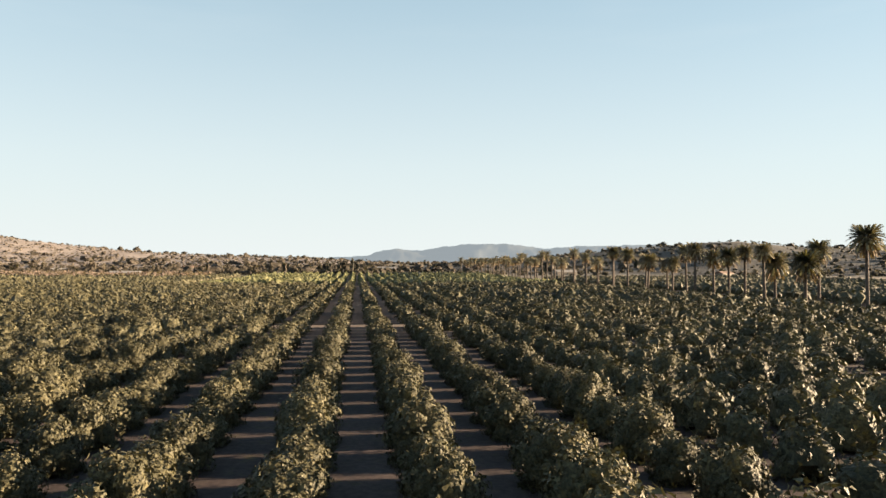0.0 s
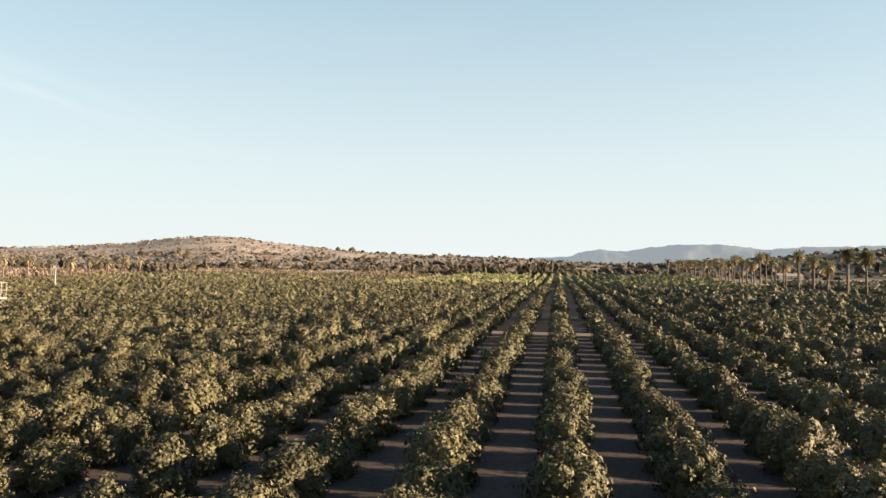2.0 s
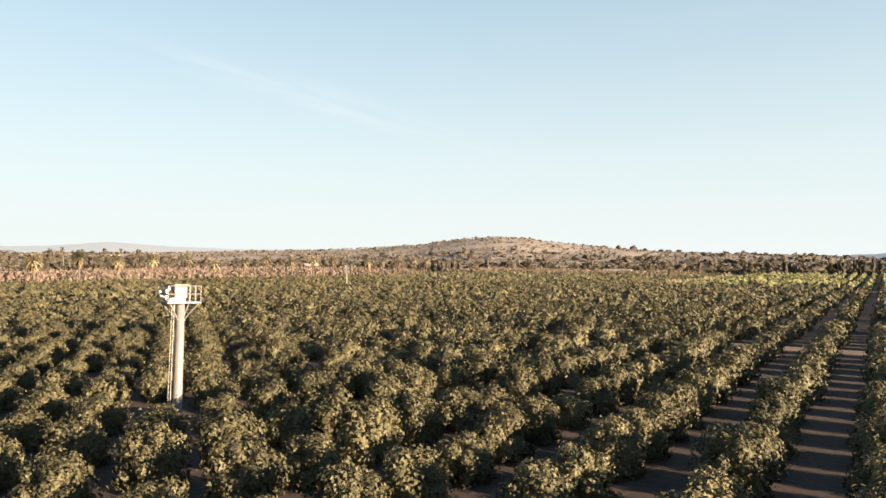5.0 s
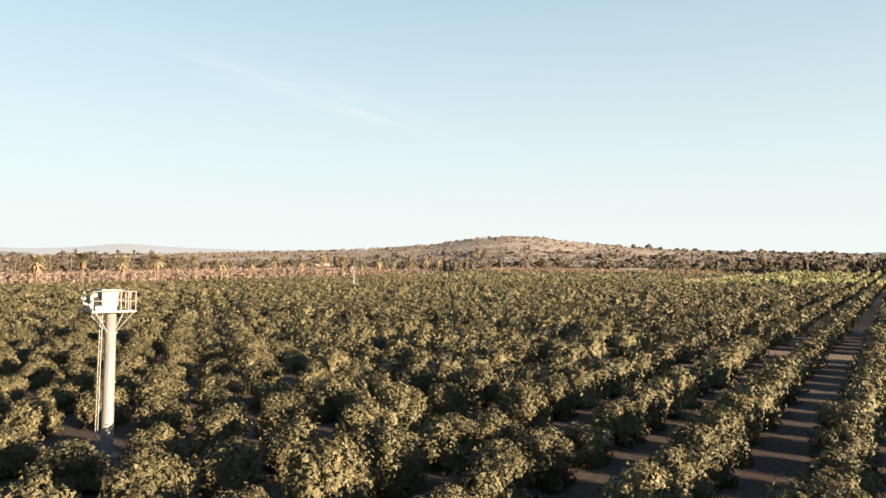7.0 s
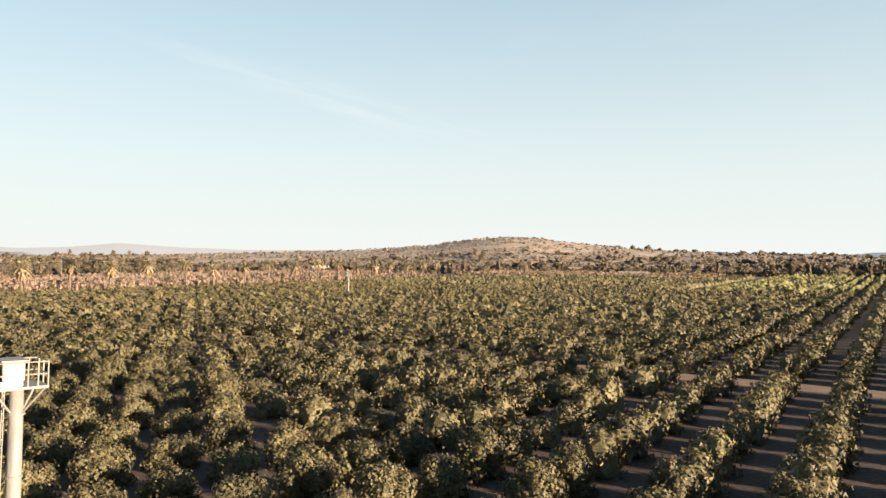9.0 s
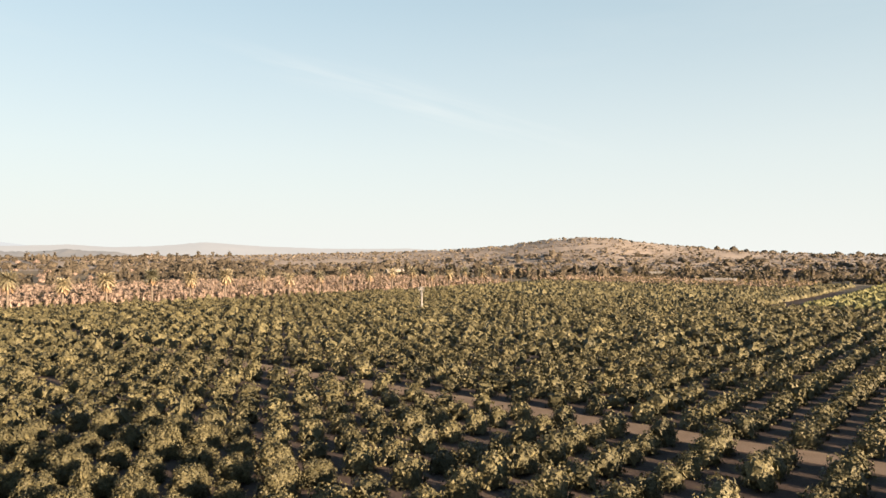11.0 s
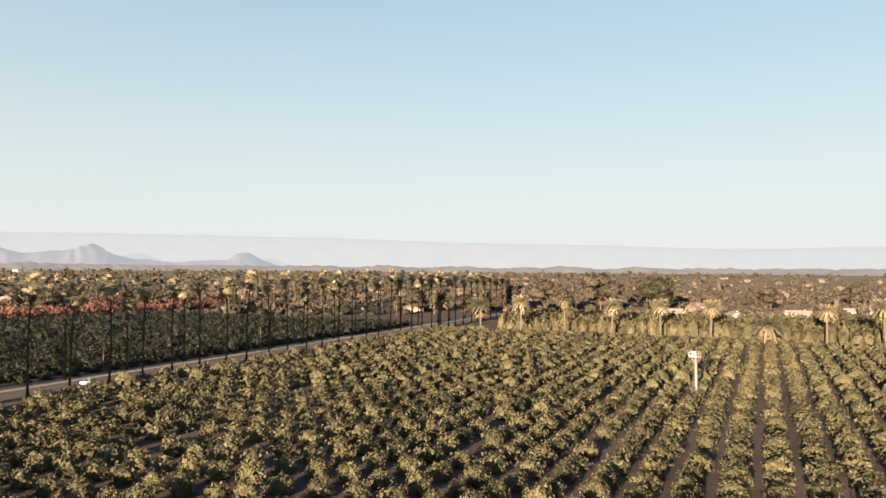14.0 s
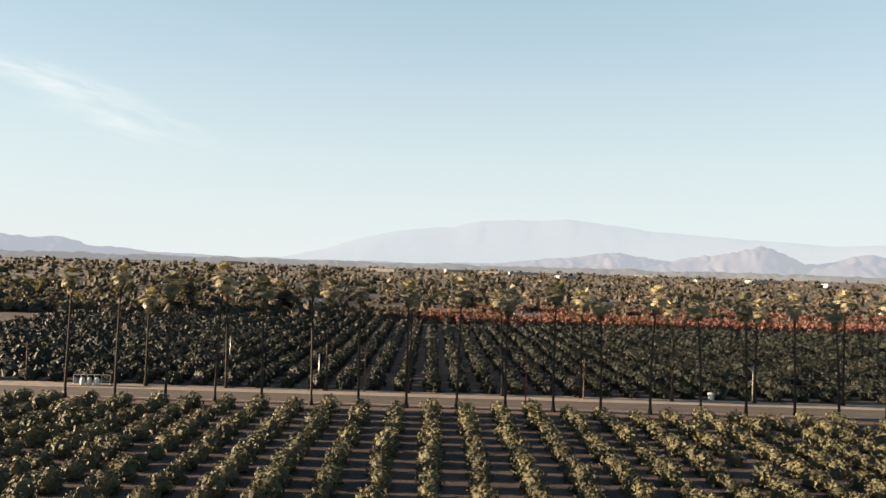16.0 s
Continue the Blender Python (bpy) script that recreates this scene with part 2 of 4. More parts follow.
pole_wood = surface("pole_wood", [(0.3, (0.0806, 0.0527, 0.0372)), (0.7, (0.1488, 0.0992, 0.0682))], 2.0, 0.9, stretch=(3, 3, 0.3))
red_pole_paint = surface("rusty_red_paint", [(0.3, (0.1240, 0.0434, 0.0310)), (0.7, (0.1984, 0.0806, 0.0558))], 2.0, 0.8)
asphalt = surface("asphalt", [(0.3, (0.072, 0.056, 0.047)), (0.7, (0.100, 0.080, 0.068))], 0.25, 0.85, fine=12, bump=0.3)
gravel = surface("pale_gravel", [(0.3, (0.2108, 0.1674, 0.1364)), (0.7, (0.2976, 0.2418, 0.2046))], 0.3, 0.95, fine=7, bump=0.5)
dusty_track = surface("dusty_track", [(0.3, (0.1240, 0.0880, 0.0670)), (0.7, (0.1922, 0.1457, 0.1147))], 0.3, 0.95, fine=5, bump=0.5)
road_paint = surface("road_paint", [(0.3, (0.1860, 0.1426, 0.0682)), (0.7, (0.2604, 0.2108, 0.1116))], 0.8, 0.8)
stucco = surface("pale_stucco", [(0.3, (0.1736, 0.1550, 0.1302)), (0.7, (0.2480, 0.2232, 0.1922))], 0.5, 0.85)
roof_tile = surface("roof_covering", [(0.3, (0.1240, 0.0806, 0.0620)), (0.7, (0.1984, 0.1364, 0.1054))], 0.6, 0.85)
pale_roof = surface("pale_roof", [(0.3, (0.1860, 0.1767, 0.1674)), (0.7, (0.2728, 0.2604, 0.2480))], 0.4, 0.7)
window_glass, gn, gl, gb = shader("window_glass", 0.08, 0.0, 0.5)
gb.inputs["Base Color"].default_value = (0.03, 0.04, 0.05, 1)
tyre_rubber = surface("tyre_rubber", [(0.3, (0.0124, 0.0124, 0.0124)), (0.7, (0.0217, 0.0217, 0.0217))], 5.0, 0.9)
car_paint, cn, cl, cb = shader("white_car_paint", 0.25, 0.0, 0.5)
cb.inputs["Base Color"].default_value = (0.5, 0.5, 0.49, 1)


def ground_material():
    m, n, l, b = shader("soil", 0.95, 0.0, 0.15)
    broad = ramp(n, [(0.30, (0.046, 0.035, 0.033)), (0.52, (0.073, 0.056, 0.053)), (0.72, (0.116, 0.091, 0.086))])
    l.new(noise_node(n, l, 0.035, 6.0, 0.6, "Position"), broad.inputs[0])
    fine = ramp(n, [(0.3, (0.65, 0.65, 0.65)), (0.7, (1.2, 1.2, 1.2))])
    grain = noise_node(n, l, 2.3, 5.0, 0.65, "Position")
    l.new(grain, fine.inputs[0])
    litter = ramp(n, [(0.56, (0, 0, 0)), (0.68, (1, 1, 1))])
    l.new(noise_node(n, l, 0.55, 4.0, 0.7, "Position"), litter.inputs[0])
    c = mixed(n, l, 1.0, broad.outputs[0], fine.outputs[0], "MULTIPLY")
    dry = n.new("ShaderNodeMath")
    dry.operation = "MULTIPLY"
    dry.inputs[1].default_value = 0.5
    l.new(litter.outputs[0], dry.inputs[0])
    c = mixed(n, l, dry.outputs[0], c, (0.0992, 0.0868, 0.0434))
    l.new(c, b.inputs["Base Color"])
    bumped(n, l, b, grain, 0.5, 0.05)
    return m


soil = ground_material()
dry_country = surface("dry_country", [(0.3, (0.075, 0.064, 0.046)), (0.55, (0.125, 0.104, 0.078)), (0.75, (0.18, 0.148, 0.115))], 0.008, 0.95, fine=0.12, bump=0.5, depth=1.0, coord="Position")
verge_soil = surface("reddish_verge", [(0.3, (0.0775, 0.0465, 0.0372)), (0.7, (0.1302, 0.0837, 0.0670))], 0.4, 0.95, fine=5, bump=0.5)
pale_concrete = surface("pale_concrete", [(0.3, (0.2604, 0.2356, 0.2170)), (0.7, (0.3596, 0.3348, 0.3100))], 0.5, 0.9, fine=6)
dry_hill = surface("dry_hillside", [(0.3, (0.205, 0.175, 0.157)), (0.55, (0.28, 0.241, 0.218)), (0.75, (0.165, 0.142, 0.126))], 0.012, 0.95, fine=0.09, bump=0.6, depth=2.0, coord="Position")


scrub_hill = surface("scrub_hillside", [(0.3, (0.052, 0.050, 0.046)), (0.55, (0.078, 0.072, 0.066)), (0.75, (0.048, 0.046, 0.040))], 0.012, 0.95, fine=0.09, bump=0.6, depth=2.0, coord="Position")


def haze_glow_material(name, tint, glow, rock):
    """Far ranges behind kilometres of air: a plain backdrop, part rock, part air light put in as emission."""
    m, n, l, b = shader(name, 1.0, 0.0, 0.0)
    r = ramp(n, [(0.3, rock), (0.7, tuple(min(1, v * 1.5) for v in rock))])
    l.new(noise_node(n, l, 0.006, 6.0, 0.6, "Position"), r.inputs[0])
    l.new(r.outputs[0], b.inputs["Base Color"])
    # haze painted in: an even glow stands for the air in between
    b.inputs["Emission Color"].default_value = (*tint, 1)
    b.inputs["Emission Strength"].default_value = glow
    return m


# paleness and blue cast of each range are haze, put into its glow
near_range = haze_glow_material("hazy_hills", (0.57, 0.60, 0.66), 0.140, (0.0300, 0.0265, 0.0255))
low_range = haze_glow_material("haze_glow_low_hills", (0.84, 0.83, 0.80), 0.1240, (0.0279, 0.0248, 0.0217))
hazy_trees = haze_glow_material("hazy_treeline", (0.62, 0.61, 0.60), 0.088, (0.0300, 0.0275, 0.0235))
blue_range = haze_glow_material("hazy_blue_hills", (0.42, 0.47, 0.50), 0.125, (0.028, 0.029, 0.026))
far_range = haze_glow_material("haze_glow_mountains", (0.80, 0.87, 0.91), 0.139, (0.0200, 0.0180, 0.0165))


# ---- mesh tools ----
rng = np.random.default_rng(7)


def mesh_from(name, verts, tris=None, quads=None, mats=(), mat_index=None, smooth=False):
    """A mesh from arrays of corners, triangles and quads."""
    me = bpy.data.meshes.new(name)
    verts = np.asarray(verts, np.float32)
    tris = np.zeros((0, 3), np.int32) if tris is None else np.asarray(tris, np.int32)
    quads = np.zeros((0, 4), np.int32) if quads is None else np.asarray(quads, np.int32)
    loops = np.concatenate([tris.ravel(), quads.ravel()])
    starts = np.concatenate([np.arange(len(tris)) * 3, len(tris) * 3 + np.arange(len(quads)) * 4])
    me.vertices.add(len(verts))
    me.vertices.foreach_set("co", verts.ravel())
    me.loops.add(len(loops))
    me.loops.foreach_set("vertex_index", loops.astype(np.int32))
    me.polygons.add(len(starts))
    me.polygons.foreach_set("loop_start", starts.astype(np.int32))
    for m in mats:
        me.materials.append(m)
    if mat_index is not None:
        me.polygons.foreach_set("material_index", np.asarray(mat_index, np.int32))
    me.polygons.foreach_set("use_smooth", np.full(len(starts), smooth, bool))
    me.update(calc_edges=True)
    return me


def part(name, bm, material, parent, label="", smooth=False):
    """Links a bmesh as one mesh object under a thing or a part."""
    me = bpy.data.meshes.new(name)
    bm.to_mesh(me)
    bm.free()
    me.materials.append(material)
    if smooth:
        me.polygons.foreach_set("use_smooth", np.ones(len(me.polygons), bool))
    ob = new(name, me)
    ob.parent = parent
    return tagged(ob, label)


def linked(name, me, parent=None, label=""):
    ob = new(name, me)
    ob.parent = parent
    return tagged(ob, label)


def empty(name, m=None):
    ob = new(name)
    ob.empty_display_size = 0.3
    if m is not None:
        ob.matrix_world = m
    return ob


def add_box(bm, x0, x1, y0, y1, z0, z1, m=None):
    vs = [bm.verts.new((x, y, z)) for z in (z0, z1) for x, y in ((x0, y0), (x1, y0), (x1, y1), (x0, y1))]
    for f in ((3, 2, 1, 0), (4, 5, 6, 7), (0, 1, 5, 4), (1, 2, 6, 5), (2, 3, 7, 6), (3, 0, 4, 7)):
        bm.faces.new([vs[i] for i in f])
    if m is not None:
        bmesh.ops.transform(bm, matrix=m, verts=vs)
    return bm


def box(x0, x1, y0, y1, z0, z1, bevel=0.0):
    bm = add_box(bmesh.new(), x0, x1, y0, y1, z0, z1)
    if bevel:
        bmesh.ops.bevel(bm, geom=bm.edges[:], offset=bevel, segments=2, affect="EDGES")
    return bm


def add_tube(bm, points, radii, sides=8, cap=True):
    """A tube along points with a radius at each."""
    pts = [Vector(p) for p in points]
    rings = []
    for i, p in enumerate(pts):
        d = (pts[min(i + 1, len(pts) - 1)] - pts[max(i - 1, 0)]).normalized()
        a = d.orthogonal().normalized() if abs(d.z) < 0.99 else Vector((1, 0, 0))
        a = (a - d * a.dot(d)).normalized()
        b = d.cross(a)
        r = radii[i] if hasattr(radii, "__len__") else radii
        rings.append([bm.verts.new(p + (a * math.cos(t) + b * math.sin(t)) * r) for t in np.linspace(0, math.tau, sides, endpoint=False)])
    for r0, r1 in zip(rings, rings[1:]):
        for k in range(sides):
            bm.faces.new((r0[k], r0[(k + 1) % sides], r1[(k + 1) % sides], r1[k]))
    if cap:
        bm.faces.new(rings[0][::-1])
        bm.faces.new(rings[-1])
    return bm


def tube(points, radii, sides=8):
    return add_tube(bmesh.new(), points, radii, sides)


def ico(level):
    bm = bmesh.new()
    bmesh.ops.create_icosphere(bm, subdivisions=level, radius=1.0)
    bm.verts.ensure_lookup_table()
    v = np.array([x.co[:] for x in bm.verts])
    f = np.array([[w.index for w in g.verts] for g in bm.faces])
    bm.free()
    return v, f


ICO = {k: ico(k) for k in (1, 2, 3, 4)}


def lumps(dirs, seed, count, lump):
    """How far a crown of many clumps reaches in each direction, and which way its surface faces there."""
    r = np.random.default_rng(seed + 500)
    k = np.arange(count) + 0.5
    cz = 1 - 1.62 * k / count + r.normal(0, 0.06, count)
    ca = k * 2.39996 + seed + r.normal(0, 0.25, count)
    cz = np.clip(cz, -0.8, 0.98)
    c = np.stack([np.sqrt(1 - cz ** 2) * np.cos(ca), np.sqrt(1 - cz ** 2) * np.sin(ca), cz], 1) * r.uniform(0.54, 0.80, count)[:, None]
    rad = lump * r.uniform(0.78, 1.22, count)
    dc = dirs @ c.T
    disc = dc ** 2 - (c ** 2).sum(1)[None] + rad[None] ** 2
    t = np.where((disc > 0) & (dc > 0), dc + np.sqrt(np.maximum(disc, 0)), 0.0)
    best = t.argmax(1)
    reach = t.max(1)
    face = dirs * reach[:, None] - c[best]
    low = reach < 0.46
    reach = np.where(low, 0.46, reach)
    face = np.where(low[:, None], dirs, face)
    return reach, face / np.linalg.norm(face, axis=1)[:, None]


def skirted(p, drop):
    """Rounds a crown into a dome whose upright sides hang down almost to the ground."""
    p = p.copy()
    tilt = np.clip(-p[:, 2] / np.maximum(1e-6, np.linalg.norm(p, axis=1)), 0, 0.8)
    p[:, :2] /= np.sqrt(1 - tilt ** 2)[:, None]
    p[:, 2] = np.where(p[:, 2] < 0, drop * (np.exp(3.5 * np.minimum(p[:, 2], 0)) - 1), p[:, 2])
    return p


def crown_shape(seed, core, leaves, size, radii, count=21, lump=0.36, drop=0.52, core_size=0.88, loose=0.6, stray=0.16, ragged=0.0, single=False):
    """A crown: clumps of foliage about an inner mass, leaf sprays lying over them. Centre at the origin. Gives corners, triangles, quads."""
    r = np.random.default_rng(seed + 100)
    radii = np.asarray(radii)
    v, f = ICO[core]
    reach, face = lumps(v, seed, count, lump)
    inner = skirted(v * (reach * core_size * (1 + ragged * r.normal(size=len(v)).clip(-1.6, 1.6)))[:, None] + r.normal(0, ragged * 0.3, v.shape), drop) * radii
    if not leaves:
        return inner, f, np.zeros((0, 4), int)
    d = r.normal(size=(leaves, 3))
    d[:, 2] += 0.30
    d /= np.linalg.norm(d, axis=1)[:, None]
    reach, face = lumps(d, seed, count, lump)
    out = 0.79 + 0.25 * r.random(leaves) ** 0.8 + np.where(r.random(leaves) < stray, 0.13 * r.random(leaves), 0)
    c = skirted(d * (reach * out)[:, None], drop) * radii
    n = face + r.normal(size=(leaves, 3)) * loose
    n /= np.linalg.norm(n, axis=1)[:, None]
    a = np.cross(n, r.normal(size=(leaves, 3)))
    a /= np.linalg.norm(a, axis=1)[:, None]
    b = np.cross(n, a)
    s = size * (0.6 + 0.8 * r.random(leaves))[:, None]
    q = np.stack([c - a * s, c - b * s * 0.6 + n * s * 0.2, c + a * s, c + b * s * 0.6 + n * s * 0.2], 1).reshape(-1, 3)
    if single:
        q = np.stack([c - a * s, c + a * s * 0.9 - b * s * 0.7, c + a * s * 0.5 + b * s * 0.9], 1).reshape(-1, 3)
        return np.concatenate([inner, q]), np.concatenate([f, np.arange(leaves * 3).reshape(-1, 3) + len(inner)]), np.zeros((0, 4), int)
    quads = np.arange(leaves * 4).reshape(-1, 4) + len(inner)
    return np.concatenate([inner, q]), f, quads


def scatter_mesh(name, shapes, places, material, smooth=False):
    """One mesh of many plants. places: rows of x, y, z, turn, scale, height scale; shapes taken in turn."""
    places = np.asarray(places, float)
    pick = rng.integers(0, len(shapes), len(places))
    vs, ts, qs, base = [], [], [], 0
    for k, (v, t, q) in enumerate(shapes):
        p = places[pick == k]
        if not len(p):
            continue
        co, si = np.cos(p[:, 3])[:, None], np.sin(p[:, 3])[:, None]
        x = (v[None, :, 0] * co - v[None, :, 1] * si) * p[:, 4:5] + p[:, 0:1]
        y = (v[None, :, 0] * si + v[None, :, 1] * co) * p[:, 4:5] + p[:, 1:2]
        z = v[None, :, 2] * p[:, 5:6] + p[:, 2:3]
        vs.append(np.stack([x, y, z], 2).reshape(-1, 3))
        off = base + np.arange(len(p)) * len(v)
        ts.append((t[None] + off[:, None, None]).reshape(-1, 3))
        qs.append((q[None] + off[:, None, None]).reshape(-1, 4))
        base += len(p) * len(v)
    return mesh_from(name, np.concatenate(vs), np.concatenate(ts), np.concatenate(qs), [material], smooth=smooth)


# ---- ground, roads ----
ROW, STEP = 6.70, 5.18                   # citrus rows along y, trees along a row
ROW_X, STEP_Y = -1.05, 6.14             # a row, and a tree in it


def land(x, y):
    """Height of the open country, which rises gently away from the groves."""
    return 0.0125 * np.clip(np.hypot(x, y) - 520.0, 0.0, 1780.0)


def sheet(name, x0, x1, y0, y1, z, material, label, category, cut=8.0, rough_edge=0.25):
    """A strip of road or bare ground with slightly uneven edges."""
    along_x = (x1 - x0) > (y1 - y0)
    n = max(2, int((max(x1 - x0, y1 - y0)) / cut))
    v, q = [], []
    for i in range(n + 1):
        f = i / n
        e0, e1 = rng.normal(0, rough_edge, 2)
        v += [(x0 + f * (x1 - x0), y0 + e0, z), (x0 + f * (x1 - x0), y1 + e1, z)] if along_x else [(x0 + e0, y0 + f * (y1 - y0), z), (x1 + e1, y0 + f * (y1 - y0), z)]
    for i in range(n):
        q.append((2 * i, 2 * i + 2, 2 * i + 3, 2 * i + 1) if along_x else (2 * i, 2 * i + 1, 2 * i + 3, 2 * i + 2))
    ob = new(name, mesh_from(name, v, None, q, [material]))
    return tagged(ob, label, category, kind="structure")


ring_r = np.concatenate([np.linspace(0, 700, 29), np.geomspace(760, 4900, 18)])
ring_n = 64
gv = [(0.0, 0.0, 0.0)]
for r in ring_r[1:]:
    for k in range(ring_n):
        a = math.tau * k / ring_n
        gv.append((r * math.cos(a), r * math.sin(a), float(land(r, 0.0))))
gt = [(0, 1 + k, 1 + (k + 1) % ring_n) for k in range(ring_n)]
gq = [(1 + (j - 1) * ring_n + k, 1 + j * ring_n + k, 1 + j * ring_n + (k + 1) % ring_n, 1 + (j - 1) * ring_n + (k + 1) % ring_n)
      for j in range(1, len(ring_r) - 1) for k in range(ring_n)]
tagged(new("ground", mesh_from("ground", gv, gt, gq, [soil, dry_country], [0] * len(gt) + [1 if ring_r[1 + i // ring_n] > 560 else 0 for i in range(len(gq))])), "reddish brown bare orchard soil, flat to the horizon", "ground", kind="structure")

sheet("road", -500, 460, -99.7, -90.2, 0.05, asphalt, "two-lane grey asphalt country road between palms", "road", rough_edge=0.06)
sheet("road_shoulder", -500, 460, -106.3, -99.8, 0.03, gravel, "pale gravel road shoulder beside the asphalt", "road")
sheet("road_verge", -500, 460, -90.1, -84.5, 0.03, verge_soil, "reddish dusty verge under the fan palms", "road")
sheet("farm_track", -322, 126, 132.8, 138.2, 0.03, dusty_track, "pale dirt farm track across the groves", "road")
sheet("farm_track", -334, -323, -86, 640, 0.02, dusty_track, "pale dirt track beside the date palms", "road")
sheet("farm_track", 129, 144, -60, 900, 0.02, dusty_track, "dirt drive between two lines of date palms", "road")
sheet("farm_track", -322, 126, 386.5, 392.5, 0.03, dusty_track, "pale dirt track between two groves", "road")

sheet("orchard_floor", -600, -334.5, 139, 545, 0.025, verge_soil, "reddish brown bare soil under the autumn orchard", "ground", rough_edge=1.0)
sheet("kerb", -500, 460, -90.35, -89.85, 0.09, pale_concrete, "pale low concrete kerb along the road", "kerb", rough_edge=0.02)
sheet("kerb", -500, 460, -100.1, -99.6, 0.09, pale_concrete, "pale low concrete kerb along the road", "kerb", rough_edge=0.02)
sheet("road_marking", -500, 460, -95.05, -94.9, 0.056, road_paint, "worn yellowish centre line on the asphalt", "road marking", rough_edge=0.0)

# ---- citrus groves ----
R = (2.0, 2.20, 2.10)                   # half the width, length and height of a crown
CROWN_Z = 0.98
BIG = [crown_shape(k, 3, 2700, 0.11, R, 25, 0.31, core_size=0.77, loose=0.28, ragged=0.04, single=True) for k in range(12)]
MEDIUM = [crown_shape(20 + k, 2, 460, 0.175, R, 24, 0.32, core_size=0.79, loose=0.24, single=True) for k in range(12)]
SMALL = [crown_shape(40 + k, 1, 190, 0.265, R, 20, 0.35, core_size=0.80, loose=0.24, single=True) for k in range(12)]
TINY = [crown_shape(60 + k, 1, 44, 0.44, R, 12, 0.44, core_size=0.86, loose=0.26, single=True) for k in range(10)]
SPECK = [crown_shape(80 + k, 1, 6, 0.7, R, 7, 0.55, core_size=0.98) for k in range(8)]

MACHINES = [(-39.75, 57.9), (-198.0, 267.6), (-184.5, 42.0)]


def grove(x0, x1, y0, y1, miss=0.02, first=STEP_Y):
    """Places of the trees of one block on the planting grid."""
    i = np.arange(math.ceil((x0 - ROW_X) / ROW), math.floor((x1 - ROW_X) / ROW) + 1)
    j = np.arange(math.ceil((y0 - first) / STEP), math.floor((y1 - first) / STEP) + 1)
    gx, gy = np.meshgrid(ROW_X + i * ROW, first + j * STEP)
    p = np.stack([gx.ravel(), gy.ravel()], 1)
    p = p[rng.random(len(p)) > miss]
    p += rng.normal(0, (0.16, 0.20), p.shape)
    for mx, my in MACHINES:
        p = p[np.hypot(p[:, 0] - mx, p[:, 1] - my) > 1.7]
    s = np.clip(rng.normal(1.0, 0.075, len(p)), 0.7, 1.16) * np.interp(p[:, 0], (-75, -40), (0.95, 1.0))
    h = s * np.clip(rng.normal(1.0, 0.10, len(p)), 0.75, 1.25)
    return np.stack([p[:, 0], p[:, 1], CROWN_Z * h - 0.02 + land(p[:, 0], p[:, 1]), rng.choice([0, math.pi], len(p)) + rng.normal(0, 0.2, len(p)), s, h], 1)


home = np.concatenate([grove(-321, 125, -83, 131.5), grove(-321, 125, 139.0, 385, first=140.4)])


def in_stretch(p):
    x, y = p[:, 0], p[:, 1]
    return ((x > -56) & (x < 24) & (y > 29) & (y < 88)) | ((x > -95) & (x < -60) & (y > 42) & (y < 95))


near_mask = in_stretch(home)
near, rest = home[near_mask], home[~near_mask]

protos = []
for k, shape in enumerate(BIG):
    tree = empty("citrus_tree")
    crown_me = mesh_from("crown", shape[0] + (0, 0, CROWN_Z), shape[1], shape[2], [citrus_leaf], smooth=True)
    linked("crown", crown_me, tree)
    bm = bmesh.new()
    lean = 0.1 * math.sin(k)
    add_tube(bm, [(0, 0, -0.05), (0.02, 0.01, 0.35), (lean, 0.05, 0.9)], [0.15, 0.11, 0.09], 7)
    for a in (0.4, 2.4, 4.5):
        add_tube(bm, [(lean * 0.6, 0.03, 0.55), (0.5 * math.cos(a + k), 0.5 * math.sin(a + k), 1.15), (1.0 * math.cos(a + k), 1.0 * math.sin(a + k), 1.5)], [0.07, 0.05, 0.03], 5)
    part("trunk", bm, bark, tree, "short branching grey-brown trunk")
    tagged(tree, "round leafy green citrus tree on bare brown soil", "tree", "citrus trees of the grove")
    protos.append(tree)
for n, (x, y, z, turn, s, h) in enumerate(near):
    m = Matrix.Translation((x, y, 0)) @ Matrix.Rotation(turn, 4, "Z") @ Matrix.Diagonal((s, s, h, 1))
    if n < len(protos):
        protos[n].matrix_basis = m
    else:
        copy_thing(protos[n % len(protos)], m).matrix_basis = m

# south grove beyond the road; its shaded side is painted into the leaf tone
south = grove(-330, 150, -292, -107)
south[:, 4:] *= 1.15
south[:, 2] *= 1.15
in_front = (south[:, 0] > -190) & (south[:, 0] < 70) & (south[:, 1] > -215)
detail = np.hypot(rest[:, 0] + 14, rest[:, 1] - 48)
stuff = [("citrus_grove", rest[detail < 95], MEDIUM, citrus_leaf), ("citrus_grove", rest[(detail >= 95) & (detail < 165)], SMALL, citrus_leaf),
         ("citrus_grove", rest[detail >= 165], TINY, citrus_leaf),
         ("citrus_grove", grove(-88, 125, 394, 690), SPECK, young_leaf),
         ("citrus_grove", grove(-321, -96, 394, 640), SPECK, citrus_leaf),
         ("citrus_grove", grove(148, 350, 40, 560), SPECK, citrus_leaf),
         ("citrus_grove", south[in_front], SMALL, shaded_citrus_leaf), ("citrus_grove", south[~in_front], TINY, shaded_citrus_leaf)]
for name, p, shapes, mat in stuff:
    tagged(new(name, scatter_mesh(name, shapes, p, mat)), "rows of leafy green citrus trees filling the grove", "trees", kind="stuff")


